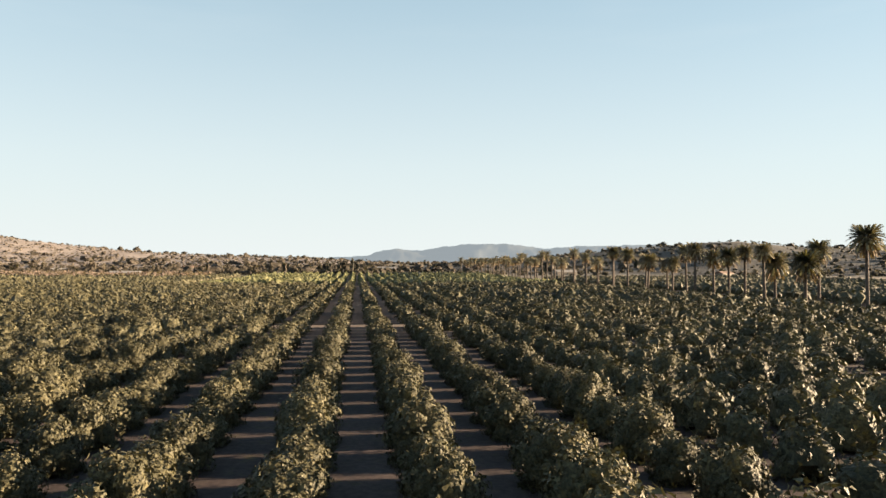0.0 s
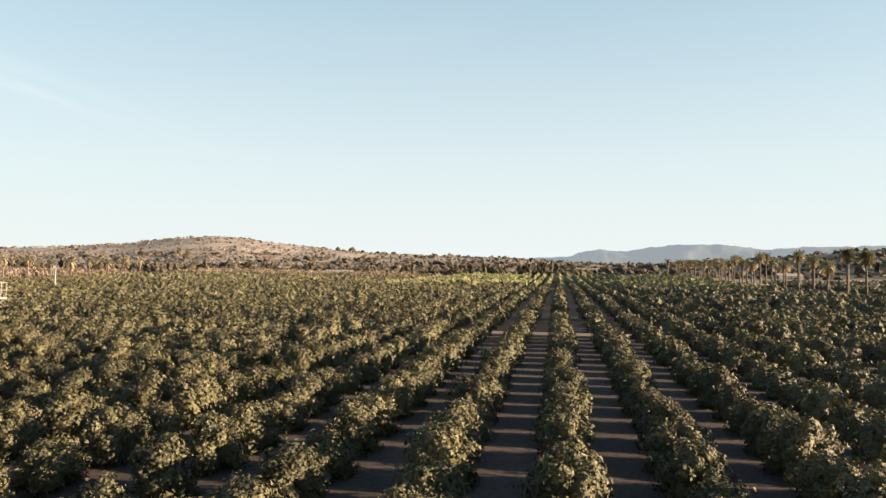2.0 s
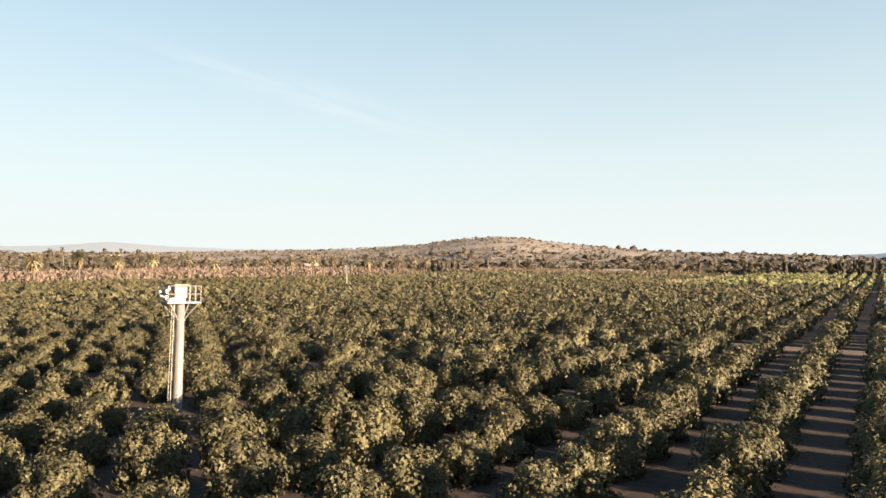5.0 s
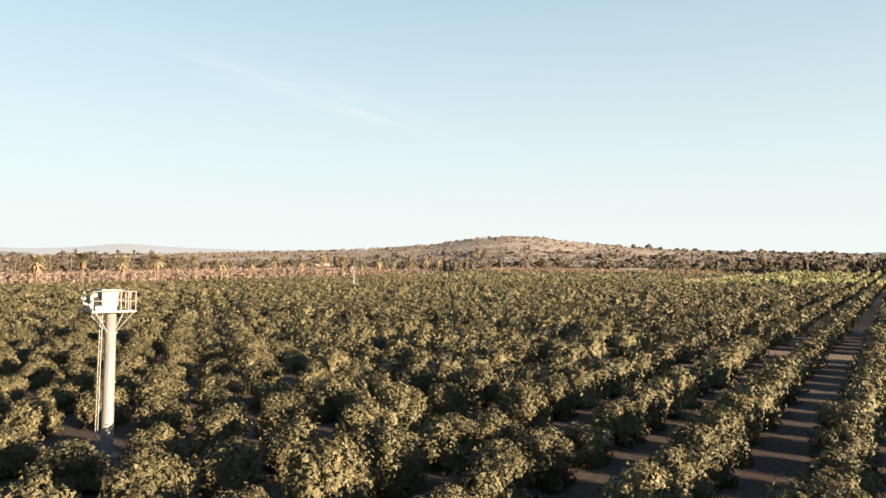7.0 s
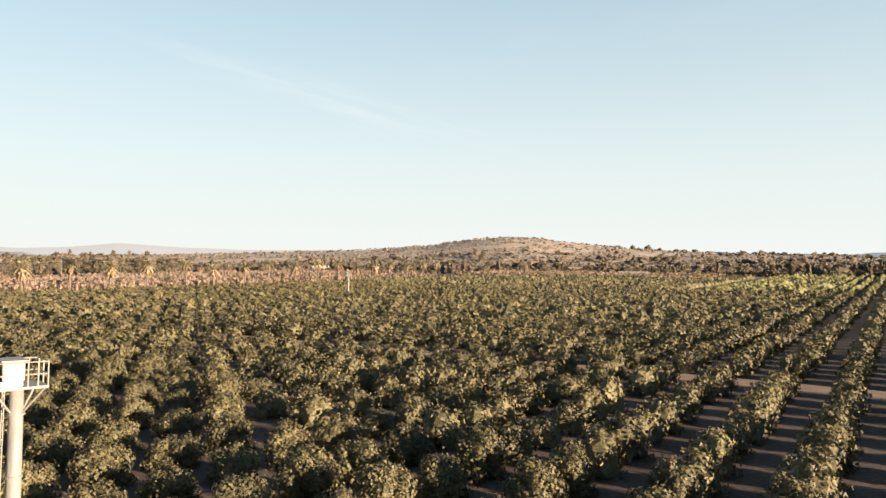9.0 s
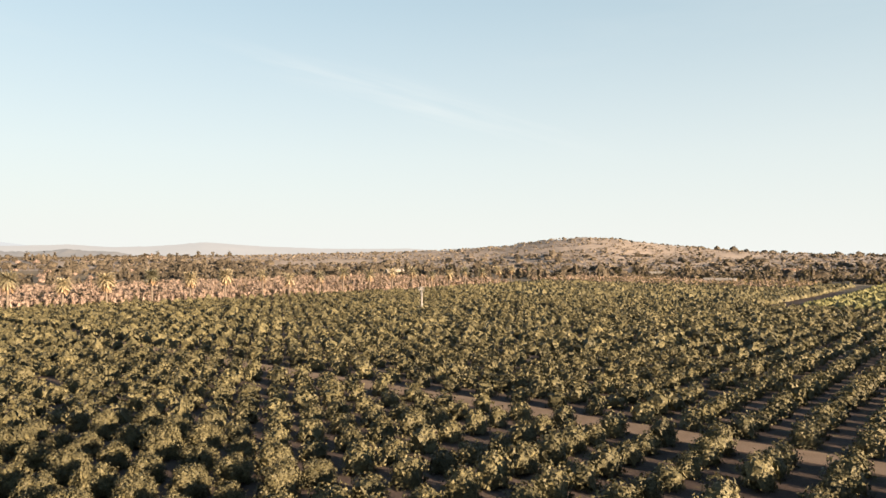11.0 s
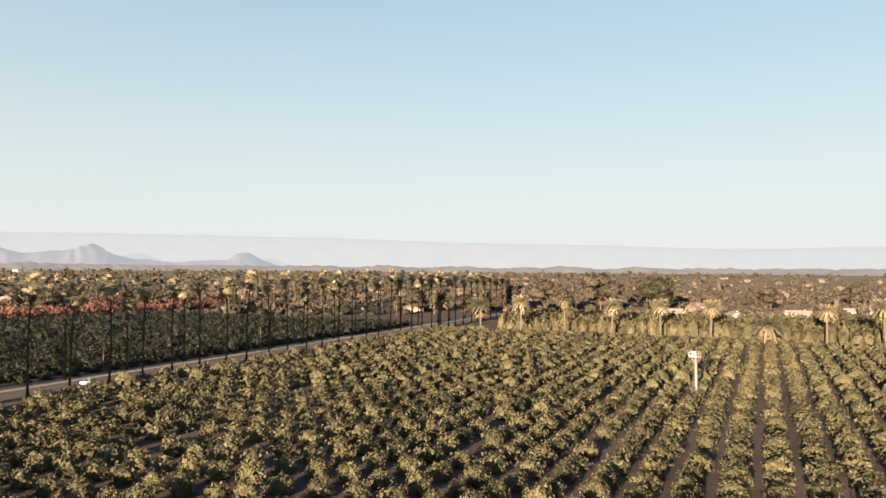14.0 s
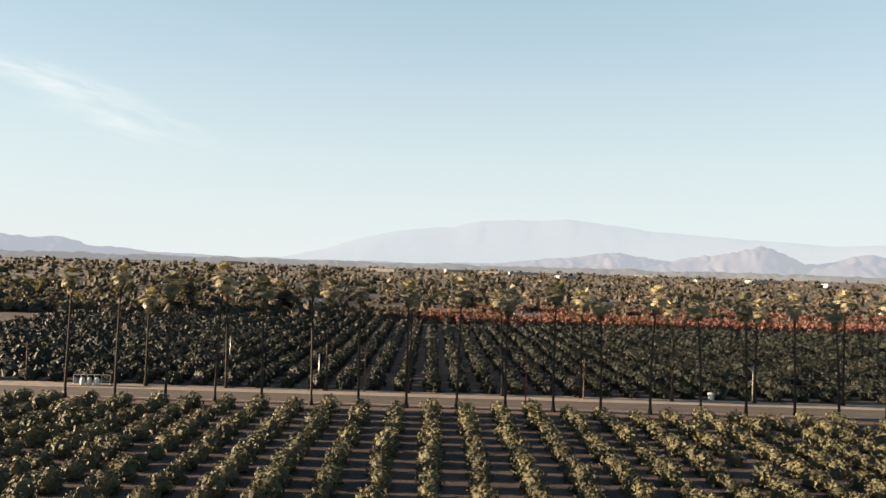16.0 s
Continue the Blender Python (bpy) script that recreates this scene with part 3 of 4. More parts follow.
# ---- palms ----
def frond_arrays(r, length, rise, droop, turn, width, leaflets, lift=0.0):
    """One feather frond: a thin rib and two combs of leaflets."""
    t = np.linspace(0, 1, 7)
    rad = length * (t - 0.18 * t ** 2 * droop)
    zz = length * (math.sin(rise) * t - 0.55 * droop * t ** 2) + lift
    rad = rad * math.cos(rise * 0.6)
    rib = np.stack([rad, np.zeros(7), zz], 1)
    v, tri = [], []
    for a in range(6):
        i = len(v)
        v += [rib[a] + (0, -0.035, 0), rib[a] + (0, 0.035, 0), rib[a + 1]]
        tri.append((i, i + 1, i + 2))
    for side in (-1, 1):
        for a in range(1, 6):
            i = len(v)
            v += [rib[a], rib[a + 1], rib[a] + (0.1, side * width * 0.42, -0.12), rib[a + 1] + (0.1, side * width * 0.36, -0.12)]
            tri += [(i, i + 1, i + 2), (i + 1, i + 3, i + 2)]
        for k in range(leaflets):
            f = 0.10 + 0.88 * k / leaflets
            p = np.array([np.interp(f, t, rib[:, c]) for c in range(3)])
            w = width * (0.35 + math.sin(math.pi * min(1, f * 0.9 + 0.08)) * 0.75)
            tip = p + (length * 0.075 + r.normal(0, 0.03), side * w, -0.28 * w + r.normal(0, 0.06))
            i = len(v)
            v += [p, p + (length * 0.085, 0, 0), tip]
            tri.append((i, i + 1, i + 2))
    v = np.array(v)
    co, si = math.cos(turn), math.sin(turn)
    v = np.stack([v[:, 0] * co - v[:, 1] * si, v[:, 0] * si + v[:, 1] * co, v[:, 2]], 1)
    return v, np.array(tri)


def joined(pieces):
    vs, ts, base = [], [], 0
    for v, t in pieces:
        vs.append(v)
        ts.append(t + base)
        base += len(v)
    return np.concatenate(vs), np.concatenate(ts)


def date_crown(seed, fronds=84, leaflets=11, dry=34):
    r = np.random.default_rng(seed)
    live, dead = [], []
    for k in range(fronds):
        rise = math.radians(82 - 100 * (k / fronds) ** 0.9)
        live.append(frond_arrays(r, r.uniform(4.2, 5.2), rise, 0.55 + 0.35 * (k / fronds), k * 2.4, 0.85, leaflets))
    for k in range(dry):
        dead.append(frond_arrays(r, r.uniform(2.8, 3.9), math.radians(r.uniform(-74, -35)), 0.7, r.uniform(0, 6.28), 0.55, 5, -0.35))
    return joined(live), joined(dead)


def fan_arrays(r, turn, rise, stalk, span):
    """One pleated fan leaf on its stalk."""
    v, tri = [(0, -0.03, 0), (0, 0.03, 0), (stalk, 0, 0)], [(0, 1, 2)]
    n = 11
    for k in range(n):
        a = math.radians(-100 + 200 * k / (n - 1))
        b = math.radians(10.5)
        i = len(v)
        l = span * (1 - 0.16 * abs(a)) * r.uniform(0.9, 1.08)
        for f, c, drop in ((0.55, a - b, 0.0), (0.0, a, 0.0), (0.55, a + b, 0.0), (1.0, a, 0.22)):
            u = f * l * math.cos(c)
            v.append((stalk + u * 0.96, f * l * math.sin(c), -u * 0.22 - drop * l * 0.8))
        tri += [(i, i + 1, i + 2), (i, i + 2, i + 3)]
    v = np.array(v, float)
    ce, se = math.cos(rise), math.sin(rise)
    v = np.stack([v[:, 0] * ce - v[:, 2] * se, v[:, 1], v[:, 0] * se + v[:, 2] * ce], 1)
    co, si = math.cos(turn), math.sin(turn)
    return np.stack([v[:, 0] * co - v[:, 1] * si, v[:, 0] * si + v[:, 1] * co, v[:, 2]], 1), np.array(tri)


def fan_crown(seed):
    r = np.random.default_rng(seed)
    live, dead = [], []
    for k in range(40):
        rise = math.radians(84 - 138 * (k / 40) ** 0.8 + r.normal(0, 8))
        live.append(fan_arrays(r, k * 2.4, rise, r.uniform(0.85, 1.3), r.uniform(0.95, 1.25)))
    for k in range(15):
        v, t = fan_arrays(r, r.uniform(0, 6.28), math.radians(r.uniform(-84, -50)), r.uniform(0.5, 0.9), r.uniform(0.7, 0.95))
        v[:, 2] -= r.uniform(0.0, 1.3)
        dead.append((v, t))
    return joined(live), joined(dead)


def trunk_mesh(height, r0, r1, flare, bulge, sides=10, bend=0.0):
    bm = bmesh.new()
    n = max(6, int(height / 1.2))
    pts, rad = [], []
    for i in range(n + 1):
        f = i / n
        pts.append((bend * f * f, bend * 0.4 * math.sin(3 * f), height * f - 0.1 * (i == 0)))
        rad.append((r0 + (r1 - r0) * f) * (1 + flare * math.exp(-f * height / 0.8)) * (1 + 0.04 * math.sin(i * 2.3)) + bulge * math.exp(-((1 - f) * height / 0.9) ** 2))
    add_tube(bm, pts, rad, sides)
    return bm


def palm(kind, m, height, seed, size=1.0, bend=0.0, label="", group="", far=False):
    """A palm: trunk, living crown, skirt of dead fronds."""
    tree = empty(kind, m)
    crowns = CROWNS["far_date_palm" if far else kind]
    live, dead = crowns[seed % len(crowns)]
    if kind == "date_palm":
        part("trunk", trunk_mesh(height, 0.48, 0.40, 0.25, 0.28, bend=bend), date_trunk, tree, "thick rough grey-brown trunk", True)
    else:
        part("trunk", trunk_mesh(height, 0.27, 0.17, 1.1, 0.05, 9, bend), palm_trunk, tree, "tall slender dark trunk flaring at its foot", True)
    for name, me, lab in (("crown", live, "green arching fronds"), ("dead_fronds", dead, "hanging dry brown fronds")):
        ob = linked(name, me, tree, lab)
        ob.location, ob.scale = (bend, bend * 0.06, height), (size, size, size)
        ob.rotation_euler = (0, 0, seed * 1.7)
    return tagged(tree, label, "palm tree", group)


date_trunk = surface("date_palm_trunk", [(0.3, (0.062, 0.051, 0.043)), (0.7, (0.120, 0.101, 0.086))], 1.5, 0.95, fine=6, bump=0.9, depth=0.06, stretch=(1, 1, 4))
palm_trunk = surface("palm_trunk", [(0.3, (0.022, 0.017, 0.014)), (0.7, (0.046, 0.036, 0.029))], 1.5, 0.95, fine=6, bump=0.9, depth=0.06, stretch=(1, 1, 4))
CROWNS = {"date_palm": [], "fan_palm": [], "far_date_palm": []}
for k in range(5):
    for kind, make in (("date_palm", date_crown), ("fan_palm", fan_crown), ("far_date_palm", lambda n: date_crown(n, 40, 4, 14))):
        (lv, lt), (dv, dt) = make(300 + k)
        CROWNS[kind].append((mesh_from("crown", lv, lt, None, [fan_frond if kind == "fan_palm" else palm_green]), mesh_from("dead_fronds", dv, dt, None, [palm_dead])))

DATE = "stout date palm with a shaggy crown beside a dirt track"
count = 0
for k in range(-5, 26):                                   # the line west of the home grove
    y = 15.4 + 20.72 * k
    h = (13.4 if k < 5 else 12.0) + 1.2 * math.sin(k * 2.1) + 0.8 * math.sin(k * 5.3)
    if k == 2:
        h = 7.2
    palm("date_palm", pose(-329.3 + rng.normal(0, 0.5), y + rng.normal(0, 0.6), 0, rng.normal(0, 1.2), rng.normal(0, 1.2), 0), h, count, (1.45 if k == 2 else 1.3 if k < -3 else 1.0) + 0.1 * math.sin(k * 3.7),
         0.0, DATE, "date palms along the western track", k > 12)
    count += 1
RIGHT_A = [169.5, 195.3, 216.0, 238.1, 261.2, 281.9, 307.2, 329.9, 352.4, 374.9, 397.4, 419.9, 442.4, 464.9, 487.4, 509.9, 532.4, 554.9, 577.4, 599.9] + [622.4 + 22.5 * k for k in range(12)]
RIGHT_B = [198.4, 220.6, 239.1, 260.8, 283.0, 303.1, 325.6, 348.1, 370.6, 393.1, 415.6, 438.1, 460.6, 483.1, 505.6, 528.1] + [550.6 + 22.5 * k for k in range(14)]
for xx, ys in ((133.0, RIGHT_A), (140.0, RIGHT_B)):
    for k, y in enumerate(ys):
        h = 19.0 if y < 172 else 16.6 + 2.0 * math.sin(k * 1.9) + 1.3 * math.sin(k * 4.1) - (5.0 if k in (1, 5) else 0)
        palm("date_palm", pose(xx + rng.normal(0, 0.5), y, 0, rng.normal(0, 1.0), rng.normal(0, 1.0), 0), h, count, (1.1 if y < 172 or k == 1 else 0.92) + 0.1 * math.sin(k * 2.3), 0.0, DATE, "date palms along the eastern drive", y > 370)
        count += 1
FAN = "tall slender fan palm beside the asphalt road"
for k in range(-7, 42):
    x = -16.3 - 10.02 * k
    h = 24.0 + 1.2 * math.sin(k * 2.7) + 1.0 * math.sin(k * 6.1)
    palm("fan_palm", pose(x + rng.normal(0, 0.35), -87.9 + rng.normal(0, 0.3), 0, rng.normal(0, 0.8), rng.normal(0, 0.8), 0), h, count, 1.42 + 0.16 * math.sin(k * 1.3), rng.normal(0, 0.5), FAN, "fan palms along the road")
    count += 1
for k in range(-4, 22):
    x = -36.3 - 20.1 * k + rng.normal(0, 0.8)
    h = 22.0 + 2.2 * math.sin(k * 1.7) + 1.5 * math.sin(k * 4.9)
    palm("fan_palm", pose(x, -104.3 + rng.normal(0, 0.3), 0, rng.normal(0, 0.8), rng.normal(0, 0.8), 0), h, count, 1.36 + 0.16 * math.sin(k * 2.3), rng.normal(0, 0.5), FAN, "fan palms along the road")
    count += 1


# ---- wind machines ----
def wind_machine(m):
    """A frost tower: tapered steel column, railed platform, engine housing, struts, ladder."""
    t = empty("wind_machine", m)
    part("column", tube([(0.15, 0, -0.3), (0.15, 0, 0.3), (0.15, 0, 4.5), (0.15, 0, 8.9)], [0.46, 0.37, 0.345, 0.31], 20), white_paint, t, "white painted steel column", True)
    for z in (4.55, 7.6):
        part("flange", tube([(0.15, 0, z - 0.05), (0.15, 0, z + 0.05)], 0.40, 20), white_paint, t)
    part("platform", box(-1.25, 1.35, -0.95, 0.95, 8.9, 9.02, 0.01), white_paint, t, "white steel platform deck")
    bm = bmesh.new()
    add_box(bm, -0.62, 0.34, -0.72, 0.72, 9.28, 10.24)
    bmesh.ops.bevel(bm, geom=bm.edges[:], offset=0.05, segments=2, affect="EDGES")
    housing = part("engine_housing", bm, white_paint, t, "boxy white engine housing")
    part("lid", box(-0.72, 0.44, -0.82, 0.82, 10.24, 10.31, 0.015), white_paint, housing)
    for z in (9.45, 9.6, 9.75, 9.9):
        part("vent_slat", box(-0.5, 0.2, -0.745, -0.722, z, z + 0.06), galvanised, housing)
    part("access_door", box(-0.5, 0.05, 0.72, 0.745, 9.38, 10.1), galvanised, housing, "grey access door")
    part("louvre", box(0.34, 0.365, -0.5, 0.5, 9.45, 10.05), galvanised, housing, "grey louvred side panel")
    part("engine_mount", box(-0.9, 0.3, -0.5, 0.5, 9.02, 9.28), galvanised, t, "grey steel mount")
    engine = part("engine", box(-1.12, -0.62, -0.42, 0.42, 9.1, 9.85, 0.06), tyre_rubber, t, "dark grimy engine block")
    part("radiator", box(-1.2, -1.12, -0.5, 0.5, 9.15, 9.95, 0.02), galvanised, engine, "grey radiator grille")
    part("air_filter", tube([(-0.85, -0.1, 9.85), (-0.85, -0.1, 10.12)], 0.16, 10), galvanised, engine)
    for x, y in ((-1.2, -0.9), (1.3, -0.9), (-1.2, 0.9), (1.3, 0.9), (0.42, -0.9), (0.42, 0.9), (0.86, -0.9), (0.86, 0.9), (1.3, 0.0)):
        part("rail_post", tube([(x, y, 9.0), (x, y, 10.2)], 0.035, 6), white_paint, t)
    for z in (9.6, 10.2):
        for a, b in (((-1.2, -0.9, z), (1.3, -0.9, z)), ((1.3, -0.9, z), (1.3, 0.9, z)), ((1.3, 0.9, z), (-1.2, 0.9, z)), ((-1.2, 0.9, z), (-1.2, -0.9, z))):
            part("rail", tube([a, b], 0.035, 6), white_paint, t)
    for x, y in ((-1.0, -0.8), (1.2, -0.8), (-1.0, 0.8), (1.2, 0.8)):
        part("strut", tube([(x, y, 8.9), (0.15 + 0.28 * (1 if x > 0 else -1), 0.15 * (1 if y > 0 else -1), 7.7)], 0.05, 6), white_paint, t)
    ladder = part("ladder_rail", tube([(-0.48, -0.22, 0.3), (-0.42, -0.22, 9.0)], 0.025, 5), galvanised, t, "thin steel ladder rail")
    part("ladder_rail", tube([(-0.48, 0.22, 0.3), (-0.42, 0.22, 9.0)], 0.025, 5), galvanised, t)
    for z in np.arange(0.6, 8.9, 0.42):
        part("rung", tube([(-0.475, -0.22, z), (-0.475, 0.22, z)], 0.018, 5), galvanised, ladder)
    part("exhaust", tube([(-1.1, -0.35, 9.3), (-1.55, -0.35, 9.45), (-1.7, -0.35, 9.85)], 0.09, 8), galvanised, t, "grey exhaust pipe")
    part("hub", tube([(-1.18, 0.2, 9.75), (-1.52, 0.2, 9.7)], [0.16, 0.12], 10), galvanised, t)
    part("footing", box(-0.8, 0.8, -0.8, 0.8, -0.25, 0.12, 0.03), gravel, t, "concrete footing")
    return tagged(t, "white steel frost wind machine tower with a railed platform", "wind machine", "wind machines in the grove")


wind_machine(pose(-39.6, 58.0, 0, 0.4, 1.2, 76))
wind_machine(pose(-198.0, 267.6, 0, 0, 0, 40))
wind_machine(pose(-184.5, 42.0, 0, 0, -0.8, 88))


# ---- distance ----
def toward(bearing, dist):
    """A point at that bearing, degrees to the left of +y, seen from the middle of the flight."""
    b = radians(bearing)
    return -6 - math.sin(b) * dist, 38 + math.cos(b) * dist


def ridge(name, profile, dist, depth, material, label, seed, rough=0.12, step=0.5):
    """A range along bearings; profile: rows of bearing, elevation in degrees above eye level."""
    b = np.arange(profile[0][0], profile[-1][0] + 1e-6, step)
    e = np.interp(b, [p[0] for p in profile], [p[1] for p in profile])
    v, n = [], 12
    for i, (bb, ee) in enumerate(zip(b, e)):
        for k in range(n):
            f = k / (n - 1)
            d = dist + depth * (f - 1)
            top = 14 + math.tan(radians(max(0, ee))) * dist
            wob = 1 + rough * noise.noise(Vector((bb * 0.35, f * 2.2, seed))) * (1.3 - f) + rough * 0.6 * noise.noise(Vector((bb * 1.9, f * 6, seed + 4))) * (1.35 - f)
            z = top * math.sin(f * math.pi / 2) ** 1.3 * (wob if 0 < k else 0)
            x, y = toward(bb + (0.6 * noise.noise(Vector((bb * 0.5, f * 3, seed + 9))) if k < n - 1 else 0), d)
            v.append((x, y, z - 1))
    q = [(i * n + k, i * n + k + 1, (i + 1) * n + k + 1, (i + 1) * n + k) for i in range(len(b) - 1) for k in range(n - 1)]
    return tagged(new(name, mesh_from(name, v, None, q, [material], smooth=True)), label, "hills", kind="structure")


# these ranges glow with painted haze; no real air lies before them
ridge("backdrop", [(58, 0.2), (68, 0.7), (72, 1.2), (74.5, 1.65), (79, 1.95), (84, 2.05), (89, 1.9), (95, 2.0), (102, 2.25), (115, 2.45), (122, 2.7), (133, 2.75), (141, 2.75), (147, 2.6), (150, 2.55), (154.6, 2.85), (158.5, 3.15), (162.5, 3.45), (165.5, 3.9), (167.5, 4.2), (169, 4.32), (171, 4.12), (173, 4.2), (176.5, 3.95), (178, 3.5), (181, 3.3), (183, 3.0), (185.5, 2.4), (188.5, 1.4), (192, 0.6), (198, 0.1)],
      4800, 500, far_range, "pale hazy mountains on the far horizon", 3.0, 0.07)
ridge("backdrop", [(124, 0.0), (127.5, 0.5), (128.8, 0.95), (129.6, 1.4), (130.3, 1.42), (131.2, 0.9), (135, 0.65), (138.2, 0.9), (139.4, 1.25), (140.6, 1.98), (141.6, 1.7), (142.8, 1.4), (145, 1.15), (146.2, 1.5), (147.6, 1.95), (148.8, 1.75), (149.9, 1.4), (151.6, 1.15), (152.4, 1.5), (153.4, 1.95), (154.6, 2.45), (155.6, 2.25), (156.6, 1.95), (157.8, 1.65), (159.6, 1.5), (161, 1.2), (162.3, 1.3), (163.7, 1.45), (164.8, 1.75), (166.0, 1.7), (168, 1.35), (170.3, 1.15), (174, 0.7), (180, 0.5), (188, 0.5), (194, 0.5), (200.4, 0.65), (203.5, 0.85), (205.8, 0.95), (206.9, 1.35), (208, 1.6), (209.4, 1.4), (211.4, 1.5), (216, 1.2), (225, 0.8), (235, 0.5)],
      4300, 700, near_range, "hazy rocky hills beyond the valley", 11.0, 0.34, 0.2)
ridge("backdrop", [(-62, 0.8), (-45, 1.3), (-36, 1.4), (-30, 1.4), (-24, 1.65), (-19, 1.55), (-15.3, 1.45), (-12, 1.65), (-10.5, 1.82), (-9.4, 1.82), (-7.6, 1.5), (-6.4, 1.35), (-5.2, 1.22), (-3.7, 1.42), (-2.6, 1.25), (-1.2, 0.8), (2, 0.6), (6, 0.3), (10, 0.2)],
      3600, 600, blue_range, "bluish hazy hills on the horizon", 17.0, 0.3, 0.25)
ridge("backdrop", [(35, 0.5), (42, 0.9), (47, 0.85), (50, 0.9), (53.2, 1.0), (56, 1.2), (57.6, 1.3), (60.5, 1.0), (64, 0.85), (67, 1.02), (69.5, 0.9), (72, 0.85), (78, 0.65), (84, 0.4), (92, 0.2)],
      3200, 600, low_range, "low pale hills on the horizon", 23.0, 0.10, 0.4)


# treeline paled the same way, by a haze-coloured glow
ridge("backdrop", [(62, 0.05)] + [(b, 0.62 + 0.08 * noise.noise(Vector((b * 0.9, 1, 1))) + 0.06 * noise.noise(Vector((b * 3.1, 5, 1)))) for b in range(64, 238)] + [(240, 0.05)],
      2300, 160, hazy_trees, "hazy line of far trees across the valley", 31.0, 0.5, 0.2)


# crests of the wooded rises: bearing, elevation of the skyline in degrees
NORTH_CREST = [(-3, 0.2), (1, 0.6), (4, 0.78), (7, 0.82), (11, 0.92), (14.7, 1.06), (18, 1.28), (20.7, 1.56), (23.4, 1.84), (25.3, 2.10), (27.5, 2.20), (29.8, 2.08), (31.5, 1.88), (34, 1.52), (38, 1.24), (42, 1.02), (48, 0.86), (54, 0.70), (62, 0.5), (74, 0.2)]
EAST_CREST = [(-62, 0.9), (-50, 1.6), (-39, 1.58), (-35, 1.60), (-33.3, 1.86), (-31, 2.14), (-29.5, 2.04), (-27.5, 1.86), (-25, 1.68), (-22, 1.5), (-19, 1.2), (-14, 0.7), (-8, 0.3), (-4, 0.1)]


def mound(x, y):
    """Height of the wooded rises above the open country."""
    x, y = np.asarray(x, float), np.asarray(y, float)
    d = np.hypot(x + 6, y - 38)
    b = np.degrees(np.arctan2(-(x + 6), y - 38))
    z = 0.0
    for crest, mid, near, far in ((NORTH_CREST, 1350, 520, 420), (EAST_CREST, 1150, 480, 420)):
        e = np.interp(b, [c[0] for c in crest], [c[1] for c in crest], 0, 0)
        top = np.maximum(0, 8.0 + np.tan(np.radians(e)) * mid - land(mid, 0.0)) * (e > 0)
        f = np.clip(1 - np.where(d < mid, (mid - d) / near, (d - mid) / far), 0, 1)
        z = z + top * (3 * f ** 2 - 2 * f ** 3)
    return z


def hill_sheet(name, b0, b1, d0, d1, material, label):
    nb, nd = int((b1 - b0) * 1.6), 34
    v = []
    for i in range(nb + 1):
        for k in range(nd + 1):
            x, y = toward(b0 + (b1 - b0) * i / nb, d0 + (d1 - d0) * k / nd)
            z = float(mound(x, y)) * (1 + 0.07 * noise.noise(Vector((x * 0.011, y * 0.011, 2))) + 0.04 * noise.noise(Vector((x * 0.035, y * 0.035, 6))))
            v.append((x, y, z - 0.6 + float(land(x, y))))
    q = [(i * (nd + 1) + k, i * (nd + 1) + k + 1, (i + 1) * (nd + 1) + k + 1, (i + 1) * (nd + 1) + k) for i in range(nb) for k in range(nd)]
    return tagged(new(name, mesh_from(name, v, None, q, [material], smooth=True)), label, "hill", kind="structure")


hill_sheet("hill", -3, 74, 820, 1780, dry_hill, "dry brown wooded hill behind the groves")
hill_sheet("hill", -62, -4, 660, 1580, scrub_hill, "greyish scrub-covered hillside with scattered trees")

WOOD = [crown_shape(120 + k, 1, 5, 0.4, (1.1, 1.1, 1), 6, 0.55, core_size=0.95, loose=0.4, single=True) for k in range(10)]
BRUSH = [crown_shape(660 + k, 1, 1, 0.4, (1.2, 1.2, 1), 6, 0.55, core_size=0.95) for k in range(8)]
WOOD_NEAR = [crown_shape(620 + k, 1, 36, 0.26, (1.1, 1.1, 1), 12, 0.45, core_size=0.92, loose=0.4, single=True) for k in range(10)]
TALL = [crown_shape(140 + k, 1, 22, 0.26, (0.42, 0.42, 1.1), 8, 0.5, core_size=0.85, single=True) for k in range(6)]


def woods(n, b0, b1, d0, d1, tall, seed, power=1.0, size=1.0):
    """Trees over a stretch of country: rows for scatter_mesh."""
    r = np.random.default_rng(seed)
    b = r.uniform(b0, b1, n)
    d = d0 * (d1 / d0) ** (r.random(n) ** power)
    xy = np.array([toward(bb, dd) for bb, dd in zip(b, d)])
    clump = np.array([noise.noise(Vector((x * 0.008, y * 0.008, seed))) for x, y in xy])
    keep = clump > (-0.3)
    xy, d = xy[keep], d[keep]
    z = mound(xy[:, 0], xy[:, 1]) + land(xy[:, 0], xy[:, 1])
    s = np.clip(r.lognormal(-0.05, 0.48, len(xy)), 0.4, 2.4) * (2.7 if not tall else 3.6) * (1 + d / 4000) * size
    h = s * r.uniform(0.6, 1.0, len(xy)) * (1.0 if not tall else 1.25)
    ok = (xy[:, 0] < -345) | (xy[:, 0] > 345) | (xy[:, 1] > 655) | (xy[:, 1] < -335)
    rows = np.stack([xy[:, 0], xy[:, 1], z + h * 0.45, r.uniform(0, 6.28, len(xy)), s, h], 1)
    return rows[ok]


